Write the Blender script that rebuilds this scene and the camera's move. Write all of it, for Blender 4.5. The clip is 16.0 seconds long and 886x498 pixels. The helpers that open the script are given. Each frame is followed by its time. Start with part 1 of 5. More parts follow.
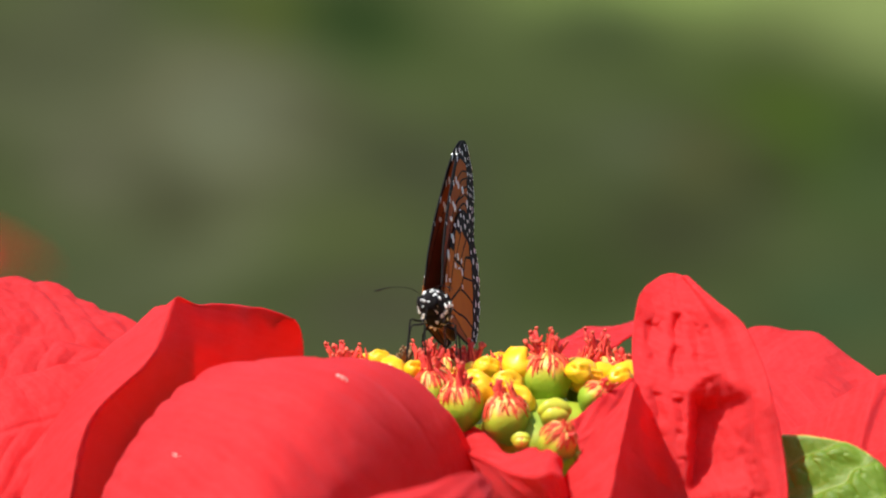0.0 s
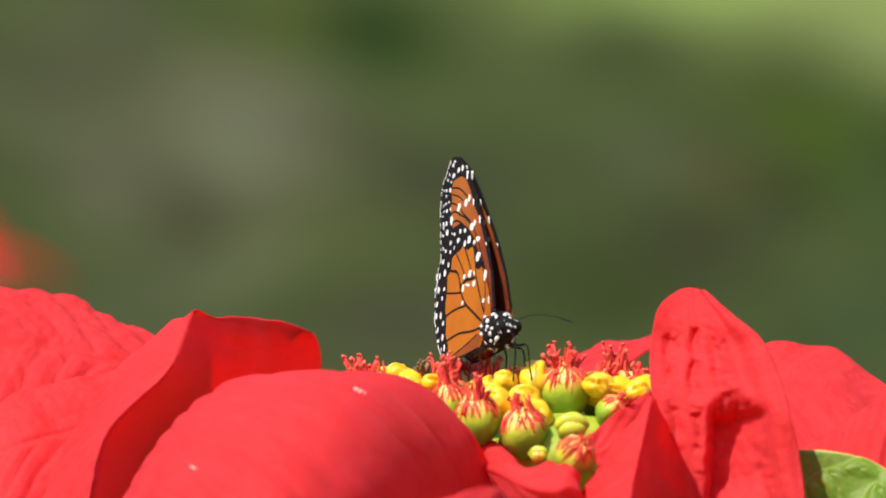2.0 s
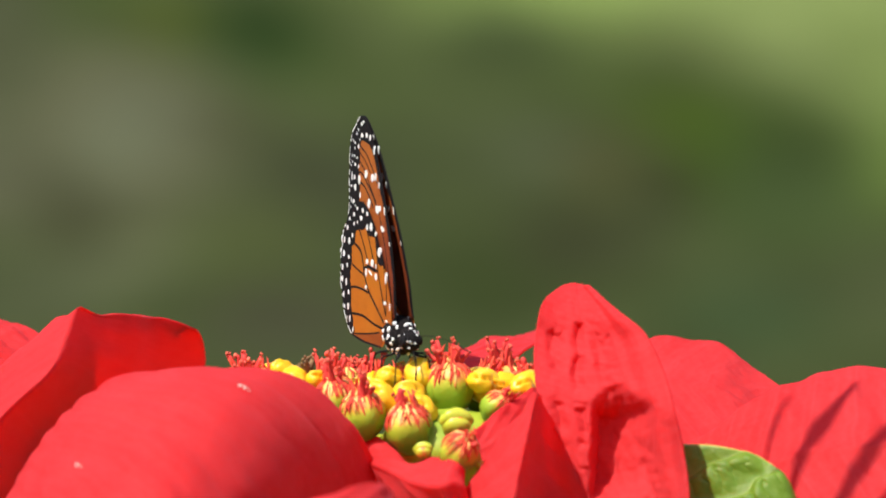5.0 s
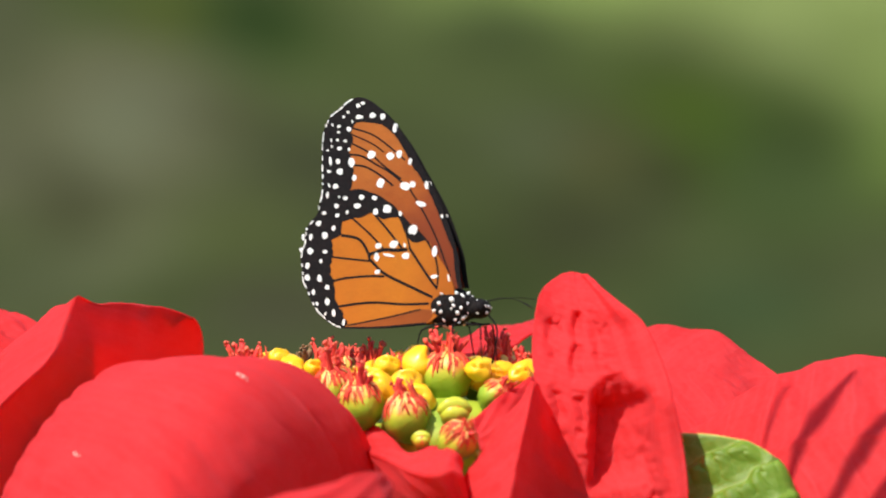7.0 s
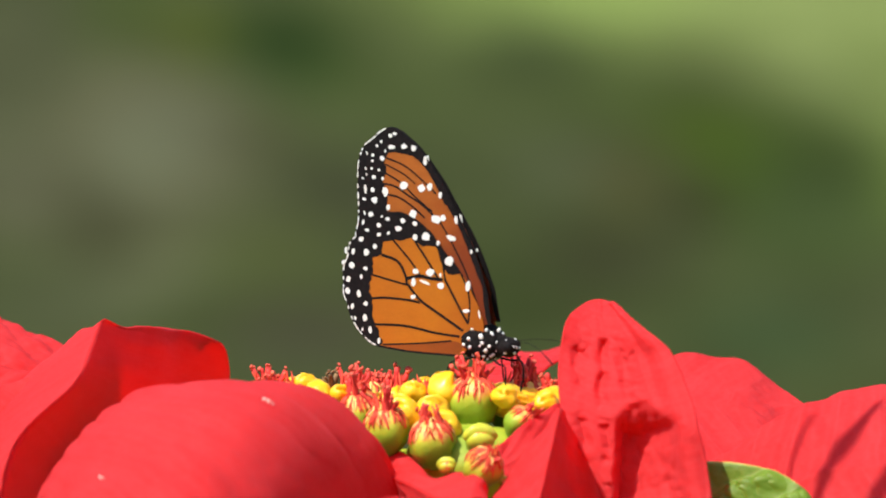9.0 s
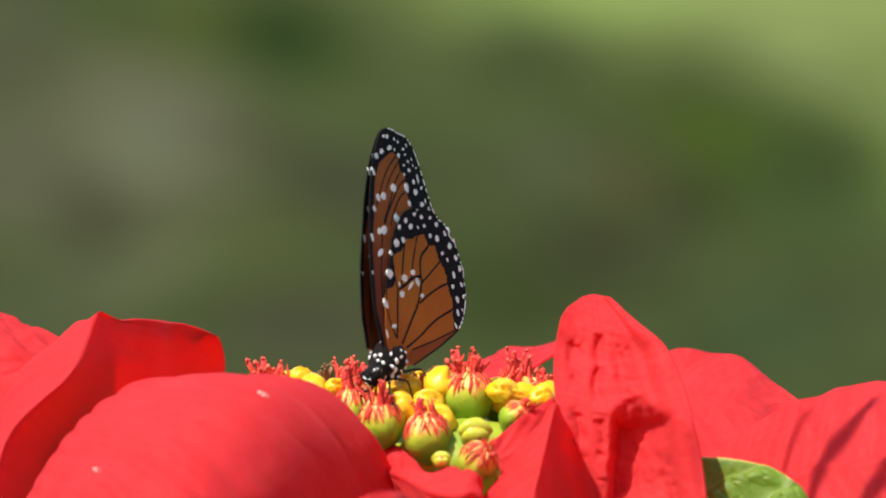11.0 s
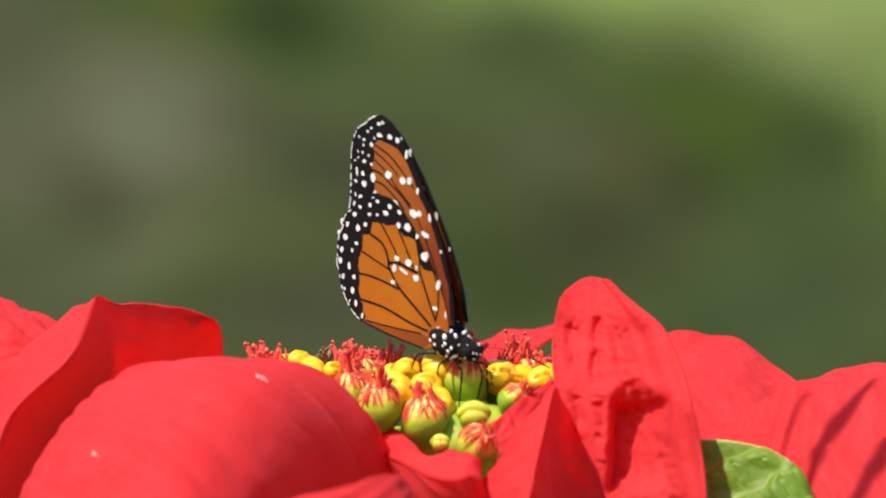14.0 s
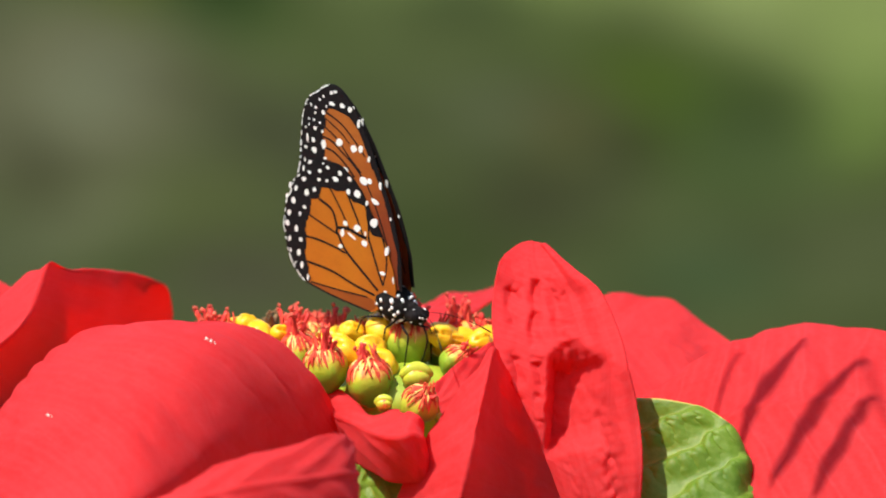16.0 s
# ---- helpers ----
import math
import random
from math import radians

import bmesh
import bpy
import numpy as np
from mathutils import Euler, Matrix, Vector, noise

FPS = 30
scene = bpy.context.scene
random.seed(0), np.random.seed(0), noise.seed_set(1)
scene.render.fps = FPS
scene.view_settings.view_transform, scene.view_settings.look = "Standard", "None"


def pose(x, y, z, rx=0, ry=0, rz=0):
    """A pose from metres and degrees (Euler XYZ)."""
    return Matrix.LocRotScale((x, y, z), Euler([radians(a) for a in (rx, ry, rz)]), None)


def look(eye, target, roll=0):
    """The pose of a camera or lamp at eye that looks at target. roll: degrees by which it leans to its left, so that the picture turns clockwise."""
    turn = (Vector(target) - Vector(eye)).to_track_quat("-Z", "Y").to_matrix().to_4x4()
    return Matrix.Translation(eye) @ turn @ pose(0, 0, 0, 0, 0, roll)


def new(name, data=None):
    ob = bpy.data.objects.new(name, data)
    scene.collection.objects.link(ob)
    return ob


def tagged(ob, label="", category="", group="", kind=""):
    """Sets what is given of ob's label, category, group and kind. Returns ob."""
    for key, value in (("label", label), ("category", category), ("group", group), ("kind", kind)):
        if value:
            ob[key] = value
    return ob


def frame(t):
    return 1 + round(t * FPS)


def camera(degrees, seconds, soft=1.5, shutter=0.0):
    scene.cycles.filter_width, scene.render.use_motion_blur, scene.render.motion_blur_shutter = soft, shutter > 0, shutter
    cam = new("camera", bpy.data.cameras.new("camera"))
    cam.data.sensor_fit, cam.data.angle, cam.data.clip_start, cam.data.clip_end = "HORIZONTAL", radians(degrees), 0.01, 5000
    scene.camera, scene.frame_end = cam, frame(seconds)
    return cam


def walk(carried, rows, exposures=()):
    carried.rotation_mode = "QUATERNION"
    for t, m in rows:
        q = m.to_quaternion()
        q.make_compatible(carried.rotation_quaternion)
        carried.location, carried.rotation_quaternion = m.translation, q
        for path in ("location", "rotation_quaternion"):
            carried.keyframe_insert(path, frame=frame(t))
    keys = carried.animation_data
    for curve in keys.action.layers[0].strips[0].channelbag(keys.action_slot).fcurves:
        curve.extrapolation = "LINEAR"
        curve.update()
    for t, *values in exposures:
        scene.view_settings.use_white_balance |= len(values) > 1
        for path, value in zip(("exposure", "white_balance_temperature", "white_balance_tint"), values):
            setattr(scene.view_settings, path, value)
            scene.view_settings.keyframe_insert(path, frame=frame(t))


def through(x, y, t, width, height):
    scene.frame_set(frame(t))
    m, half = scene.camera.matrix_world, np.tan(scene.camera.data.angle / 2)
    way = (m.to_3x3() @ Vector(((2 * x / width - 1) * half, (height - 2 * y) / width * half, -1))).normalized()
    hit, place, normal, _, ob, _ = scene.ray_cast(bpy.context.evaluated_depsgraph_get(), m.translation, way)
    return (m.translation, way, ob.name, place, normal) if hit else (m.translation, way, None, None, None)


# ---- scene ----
cam = camera(5.61, 16.0, soft=1.8, shutter=0.4)
cam.data.dof.use_dof = True
cam.data.dof.focus_distance = 1.62
cam.data.dof.aperture_fstop = 22.0

# seconds, distance behind the flower head, aim across, lean, aim height
AIM = [
    (0.0, -1.6000, -0.0177, 0.07, 1.1002),
    (0.5, -1.6000, -0.0211, 0.21, 1.1034),
    (1.0, -1.6000, -0.0168, -0.32, 1.1001),
    (1.5, -1.6000, -0.0204, 0.45, 1.1019),
    (2.0, -1.6000, -0.0209, 0.27, 1.1026),
    (2.5, -1.6000, -0.0172, -0.26, 1.1002),
    (3.0, -1.6000, -0.0096, 0.05, 1.1004),
    (3.5, -1.6000, -0.0070, 0.11, 1.1021),
    (4.0, -1.6000, -0.0049, 0.19, 1.1034),
    (4.2, -1.6000, -0.0035, 0.14, 1.1030),
    (6.3, -1.6000, 0.0007, -0.22, 1.0992),
    (6.5, -1.6000, 0.0018, -0.34, 1.0982),
    (7.0, -1.6000, -0.0000, 0.00, 1.1000),
    (7.5, -1.6000, -0.0039, 0.32, 1.1029),
    (8.0, -1.6000, -0.0003, 0.01, 1.1004),
    (8.5, -1.6000, -0.0005, -0.00, 1.1012),
    (9.0, -1.6000, -0.0048, 0.49, 1.1046),
    (9.2, -1.6000, -0.0038, 0.40, 1.1038),
    (11.3, -1.6000, -0.0041, 0.82, 1.1036),
    (11.5, -1.6000, -0.0049, 0.66, 1.1042),
    (12.0, -1.6000, -0.0062, 0.61, 1.1050),
    (12.5, -1.6000, -0.0057, 0.46, 1.1046),
    (13.0, -1.6000, -0.0067, 0.74, 1.1049),
    (13.5, -1.6000, -0.0061, 0.58, 1.1034),
    (14.0, -1.6000, -0.0037, 0.58, 1.1006),
    (14.5, -1.6000, 0.0008, 0.64, 1.0985),
    (15.0, -1.6162, 0.0038, 0.44, 1.0973),
    (15.5, -1.6293, 0.0030, 0.69, 1.0970),
    (16.0, -1.6478, 0.0068, 0.30, 1.0944),
]
walk(cam, [(t, look((0.0, y, 1.1), (x, 0.0, z), lean)) for t, y, x, lean, z in AIM])

# ---- light ----
SUN_TO = Vector((-0.40, -0.42, 0.81)).normalized()
sky = bpy.data.worlds.new("sky")
scene.world = sky
sky.use_nodes = True
wn = sky.node_tree.nodes
bgn = wn["Background"]
tex = wn.new("ShaderNodeTexSky")
tex.sky_type, tex.sun_disc = "NISHITA", False
tex.sun_elevation = math.asin(SUN_TO.z)
tex.sun_rotation = math.atan2(SUN_TO.x, SUN_TO.y)
sky.node_tree.links.new(tex.outputs[0], bgn.inputs[0])
bgn.inputs[1].default_value = 0.14
sun = new("sun", bpy.data.lights.new("sun", "SUN"))
sun.data.energy, sun.data.angle, sun.data.color = 4.35, radians(0.6), (1.0, 0.95, 0.87)
sun.matrix_world = look(SUN_TO * 20, (0, 0, 0))
scene.view_settings.exposure = 0.42

# ---- materials ----


def nodes_of(name):
    m = bpy.data.materials.new(name)
    m.use_nodes = True
    t = m.node_tree
    return m, t, t.nodes["Principled BSDF"], t.nodes["Material Output"]


def mix_colour(t, fac, a, b, blend="MIX"):
    n = t.nodes.new("ShaderNodeMix")
    n.data_type, n.blend_type = "RGBA", blend
    for sock, v in ((n.inputs[0], fac), (n.inputs[6], a), (n.inputs[7], b)):
        if hasattr(v, "links"):
            t.links.new(v, sock)
        else:
            sock.default_value = v
    return n.outputs[2]


def ramp(t, fac, stops):
    n = t.nodes.new("ShaderNodeValToRGB")
    e = n.color_ramp.elements
    while len(e) < len(stops):
        e.new(0.5)
    for el, (p, c) in zip(e, stops):
        el.position, el.color = p, c
    t.links.new(fac, n.inputs[0])
    return n.outputs[0]


def noise_at(t, scale, detail=3.0, rough=0.55, coords="Object", stretch=None):
    c = t.nodes.new("ShaderNodeTexCoord").outputs[coords]
    if stretch:
        mp = t.nodes.new("ShaderNodeMapping")
        mp.inputs["Scale"].default_value = stretch
        t.links.new(c, mp.inputs[0])
        c = mp.outputs[0]
    n = t.nodes.new("ShaderNodeTexNoise")
    n.inputs["Scale"].default_value, n.inputs["Detail"].default_value, n.inputs["Roughness"].default_value = scale, detail, rough
    t.links.new(c, n.inputs["Vector"])
    return n.outputs[0]


def bumped(t, bsdf, height, strength, distance):
    b = t.nodes.new("ShaderNodeBump")
    b.inputs["Strength"].default_value, b.inputs["Distance"].default_value = strength, distance
    t.links.new(height, b.inputs["Height"])
    t.links.new(b.outputs[0], bsdf.inputs["Normal"])


def grey(v):
    return (v, v, v, 1)


def leafy(name, low, high, vein, through, glow, rough=0.5, sheen=0.0, sheen_tint=(1, 1, 1, 1), spec=0.3, line=(0.3, 0.05), rib=0.09, margin=None):
    """A thin leaf or bract: two-scale colour, paler veins along the blade's own coordinates, and light through it."""
    m, t, b, out = nodes_of(name)
    big = noise_at(t, 60, 3)
    col = ramp(t, big, [(0.3, low), (0.7, high)])
    fine = noise_at(t, 900, 4, 0.65)
    col = mix_colour(t, ramp(t, fine, [(0.35, grey(0)), (0.75, grey(0.35))]), col, vein)
    uv = t.nodes.new("ShaderNodeUVMap")
    sep = t.nodes.new("ShaderNodeSeparateXYZ")
    t.links.new(uv.outputs[0], sep.inputs[0])
    w = t.nodes.new("ShaderNodeMath")
    w.operation = "PINGPONG"
    t.links.new(sep.outputs[0], w.inputs[0])
    w.inputs[1].default_value = 0.5
    stripe = ramp(t, w.outputs[0], [(0.0, grey(line[0])), (line[1], grey(0.0))])
    col = mix_colour(t, stripe, col, vein)
    # finer ribs between the side veins
    many = t.nodes.new("ShaderNodeMath")
    many.operation = "MULTIPLY_ADD"
    t.links.new(sep.outputs[0], many.inputs[0])
    many.inputs[1].default_value = 3.0
    t.links.new(noise_at(t, 130, 2), many.inputs[2])
    tri = t.nodes.new("ShaderNodeMath")
    tri.operation = "PINGPONG"
    t.links.new(many.outputs[0], tri.inputs[0])
    tri.inputs[1].default_value = 0.5
    thin = ramp(t, tri.outputs[0], [(0.0, grey(rib)), (0.3, grey(0.0))])
    col = mix_colour(t, thin, col, vein)
    if margin:
        away = t.nodes.new("ShaderNodeMath")
        away.operation = "ABSOLUTE"
        t.links.new(sep.outputs[1], away.inputs[0])
        col = mix_colour(t, ramp(t, away.outputs[0], [(0.955, grey(0)), (0.98, grey(0.9))]), col, margin)
    t.links.new(col, b.inputs["Base Color"])
    b.inputs["Roughness"].default_value = rough
    b.inputs["Specular IOR Level"].default_value = spec
    b.inputs["Sheen Weight"].default_value = sheen
    b.inputs["Sheen Roughness"].default_value = 0.4
    b.inputs["Sheen Tint"].default_value = sheen_tint
    rough_h = mix_colour(t, 0.35, noise_at(t, 1500, 4, 0.65), noise_at(t, 380, 3, 0.6))
    rough_h = mix_colour(t, 0.14, rough_h, tri.outputs[0])
    bumped(t, b, rough_h, 0.7, 0.00035)
    tr = t.nodes.new("ShaderNodeBsdfTranslucent")
    tr.inputs[0].default_value = through
    mx = t.nodes.new("ShaderNodeMixShader")
    mx.inputs[0].default_value = glow
    t.links.new(b.outputs[0], mx.inputs[1])
    t.links.new(tr.outputs[0], mx.inputs[2])
    t.links.new(mx.outputs[0], out.inputs[0])
    return m


def plain(name, low, high, scale, rough, bump=0.3, depth=0.0001, spec=0.5, axis=None):
    m, t, b, out = nodes_of(name)
    n = noise_at(t, scale, 4, 0.6, stretch=axis)
    t.links.new(ramp(t, n, [(0.32, low), (0.68, high)]), b.inputs["Base Color"])
    b.inputs["Roughness"].default_value = rough
    b.inputs["Specular IOR Level"].default_value = spec
    bumped(t, b, noise_at(t, scale * 6, 4), bump, depth)
    return m


RED = leafy("red_bract", (0.80, 0.042, 0.044, 1), (0.88, 0.068, 0.072, 1), (0.92, 0.13, 0.145, 1), (1.0, 0.016, 0.006, 1), 0.57, 0.6, 0.14, (1.0, 0.42, 0.5, 1), 0.1, rib=0.18)
LEAF = leafy("green_leaf", (0.085, 0.18, 0.008, 1), (0.17, 0.28, 0.018, 1), (0.38, 0.46, 0.09, 1), (0.34, 0.50, 0.03, 1), 0.25, 0.42, line=(0.4, 0.06), rib=0.05, margin=(0.62, 0.60, 0.12, 1))
STEM = plain("green_stem", (0.10, 0.20, 0.03, 1), (0.2, 0.3, 0.06, 1), 90, 0.5)
GLAND = plain("yellow_gland", (0.88, 0.46, 0.008, 1), (0.93, 0.60, 0.02, 1), 300, 0.34, 0.2)
CORE = plain("lime_flesh", (0.24, 0.34, 0.012, 1), (0.44, 0.50, 0.03, 1), 160, 0.6)
YOUNG = plain("lime_gland", (0.50, 0.56, 0.03, 1), (0.68, 0.66, 0.06, 1), 300, 0.35, 0.2)
FILAMENT = plain("red_filament", (0.55, 0.022, 0.02, 1), (0.78, 0.07, 0.055, 1), 500, 0.7, spec=0.25)
FRINGE_RED = plain("red_fringe", (0.60, 0.03, 0.02, 1), (0.85, 0.12, 0.06, 1), 500, 0.75, spec=0.2)
FRINGE_YELLOW = plain("yellow_fringe", (0.85, 0.45, 0.08, 1), (0.9, 0.62, 0.2, 1), 500, 0.5)
ANTHER = plain("ragged_anther", (0.58, 0.04, 0.03, 1), (0.80, 0.16, 0.08, 1), 700, 0.7)
WITHERED = plain("withered_filament", (0.12, 0.06, 0.025, 1), (0.30, 0.17, 0.07, 1), 600, 0.8)
BLACK = plain("black_scales", (0.005, 0.0045, 0.005, 1), (0.016, 0.012, 0.012, 1), 1500, 0.7, 0.4, 0.00005, 0.12)
WHITE = plain("white_scales", (0.80, 0.80, 0.74, 1), (0.88, 0.88, 0.84, 1), 1500, 0.7)
FUR = plain("black_fur", (0.006, 0.005, 0.005, 1), (0.02, 0.016, 0.015, 1), 1500, 0.8, 0.9, 0.0003, 0.15)
BROWN = plain("brown_abdomen", (0.12, 0.035, 0.014, 1), (0.24, 0.08, 0.03, 1), 900, 0.6)


def cup_material():
    """Green below, yellow above, with red streaks towards the mouth."""
    m, t, b, out = nodes_of("cyathium_cup")
    c = t.nodes.new("ShaderNodeTexCoord").outputs["Object"]
    sep = t.nodes.new("ShaderNodeSeparateXYZ")
    t.links.new(c, sep.inputs[0])
    h = t.nodes.new("ShaderNodeMapRange")
    h.inputs[2].default_value = 0.0075
    t.links.new(sep.outputs[2], h.inputs[0])
    wob = t.nodes.new("ShaderNodeMath")
    wob.operation = "MULTIPLY_ADD"
    t.links.new(noise_at(t, 350, 3), wob.inputs[0])
    wob.inputs[1].default_value = 0.35
    t.links.new(h.outputs[0], wob.inputs[2])
    base = ramp(t, wob.outputs[0], [(0.0, (0.13, 0.24, 0.01, 1)), (0.55, (0.30, 0.42, 0.02, 1)), (0.82, (0.60, 0.56, 0.04, 1)), (1.0, (0.85, 0.50, 0.10, 1))])
    streak = ramp(t, noise_at(t, 620, 3, 0.6, stretch=(1, 1, 0.10)), [(0.47, grey(0)), (0.56, grey(1))])
    upper = ramp(t, wob.outputs[0], [(0.72, grey(0)), (0.98, grey(0.85))])
    f = t.nodes.new("ShaderNodeMath")
    f.operation = "MULTIPLY"
    t.links.new(streak, f.inputs[0])
    t.links.new(upper, f.inputs[1])
    t.links.new(mix_colour(t, f.outputs[0], base, (0.70, 0.05, 0.03, 1)), b.inputs["Base Color"])
    b.inputs["Roughness"].default_value = 0.5
    b.inputs["Subsurface Weight"].default_value = 0.15
    b.inputs["Subsurface Radius"].default_value = (0.002, 0.002, 0.0005)
    bumped(t, b, noise_at(t, 700, 4), 0.5, 0.0004)
    return m


CUP = cup_material()


def wing_material(name, stops, dusk, way, low, high):
    """Scales whose colour runs from the root to the margin along way (between low and high), with faint streaks along the cells."""
    m, t, b, out = nodes_of(name)
    c = t.nodes.new("ShaderNodeTexCoord").outputs["Object"]
    dot = t.nodes.new("ShaderNodeVectorMath")
    dot.operation = "DOT_PRODUCT"
    t.links.new(c, dot.inputs[0])
    dot.inputs[1].default_value = way
    mr = t.nodes.new("ShaderNodeMapRange")
    mr.inputs[1].default_value, mr.inputs[2].default_value = low, high
    t.links.new(dot.outputs["Value"], mr.inputs[0])
    wob = t.nodes.new("ShaderNodeMath")
    wob.operation = "MULTIPLY_ADD"
    t.links.new(noise_at(t, 230, 3, 0.5), wob.inputs[0])
    wob.inputs[1].default_value = 0.36
    t.links.new(mr.outputs[0], wob.inputs[2])
    col = ramp(t, wob.outputs[0], [(0.18 + p * 0.9, k) for p, k in stops])
    st = noise_at(t, 520, 3, 0.6, stretch=(0.4, 1, 1))
    col = mix_colour(t, ramp(t, st, [(0.45, grey(0)), (0.8, grey(0.3))]), col, dusk)
    col = mix_colour(t, ramp(t, noise_at(t, 2600, 2), [(0.4, grey(0)), (0.7, grey(0.16))]), col, dusk)
    t.links.new(col, b.inputs["Base Color"])
    b.inputs["Roughness"].default_value = 0.6
    b.inputs["Specular IOR Level"].default_value = 0.25
    bumped(t, b, st, 0.25, 0.0002)
    tr = t.nodes.new("ShaderNodeBsdfTranslucent")
    t.links.new(col, tr.inputs[0])
    mx = t.nodes.new("ShaderNodeMixShader")
    mx.inputs[0].default_value = 0.25
    t.links.new(b.outputs[0], mx.inputs[1])
    t.links.new(tr.outputs[0], mx.inputs[2])
    t.links.new(mx.outputs[0], out.inputs[0])
    return m


HIND_ORANGE = wing_material("hindwing_orange", ((0.0, (0.50, 0.14, 0.012, 1)), (0.45, (0.62, 0.205, 0.014, 1)), (1.0, (0.60, 0.185, 0.014, 1))), (0.40, 0.10, 0.010, 1), (-1, 0, 0.2), 0.0, 0.022)
FORE_ORANGE = wing_material("forewing_orange", ((0.0, (0.22, 0.040, 0.012, 1)), (0.42, (0.29, 0.058, 0.016, 1)), (0.62, (0.42, 0.105, 0.018, 1)), (1.0, (0.52, 0.155, 0.026, 1))), (0.24, 0.055, 0.012, 1), (-0.45, 0, 0.9), 0.002, 0.034)
# browner tone that paints the shade on the hindwing's inner fold
FOLD_SHADE = wing_material("wing_fold_shade", ((0.0, (0.30, 0.075, 0.014, 1)), (1.0, (0.40, 0.105, 0.016, 1))), (0.22, 0.05, 0.01, 1), (-1, 0, 0), 0.0, 0.02)

# ---- building helpers ----
MM = 0.001


def part(name, bm, material, parent, label=""):
    me = bpy.data.meshes.new(name)
    bm.to_mesh(me)
    bm.free()
    me.materials.append(material)
    me.shade_smooth()
    ob = new(name, me)
    ob.parent = parent
    return tagged(ob, label) if label else ob


def thing(name, at, label, category, group="", kind=""):
    ob = new(name)
    ob.empty_display_size = 0.01
    ob.matrix_world = Matrix.Translation(at)
    return tagged(ob, label, category, group, kind)


def spline(pts, s):
    """The point at s, from 0 to 1, on the smooth curve through pts."""
    n = len(pts) - 1
    f = min(max(s, 0.0), 0.99999) * n
    i = int(f)
    u = f - i
    p1, p2 = np.array(pts[i], float), np.array(pts[i + 1], float)
    p0 = np.array(pts[i - 1], float) if i > 0 else 2 * p1 - p2
    p3 = np.array(pts[i + 2], float) if i + 2 <= n else 2 * p2 - p1
    return 0.5 * (2 * p1 + (p2 - p0) * u + (2 * p0 - 5 * p1 + 4 * p2 - p3) * u * u + (3 * p1 - p0 - 3 * p2 + p3) * u ** 3)


def ease(x):
    x = min(max(x, 0.0), 1.0)
    return x * x * (3 - 2 * x)


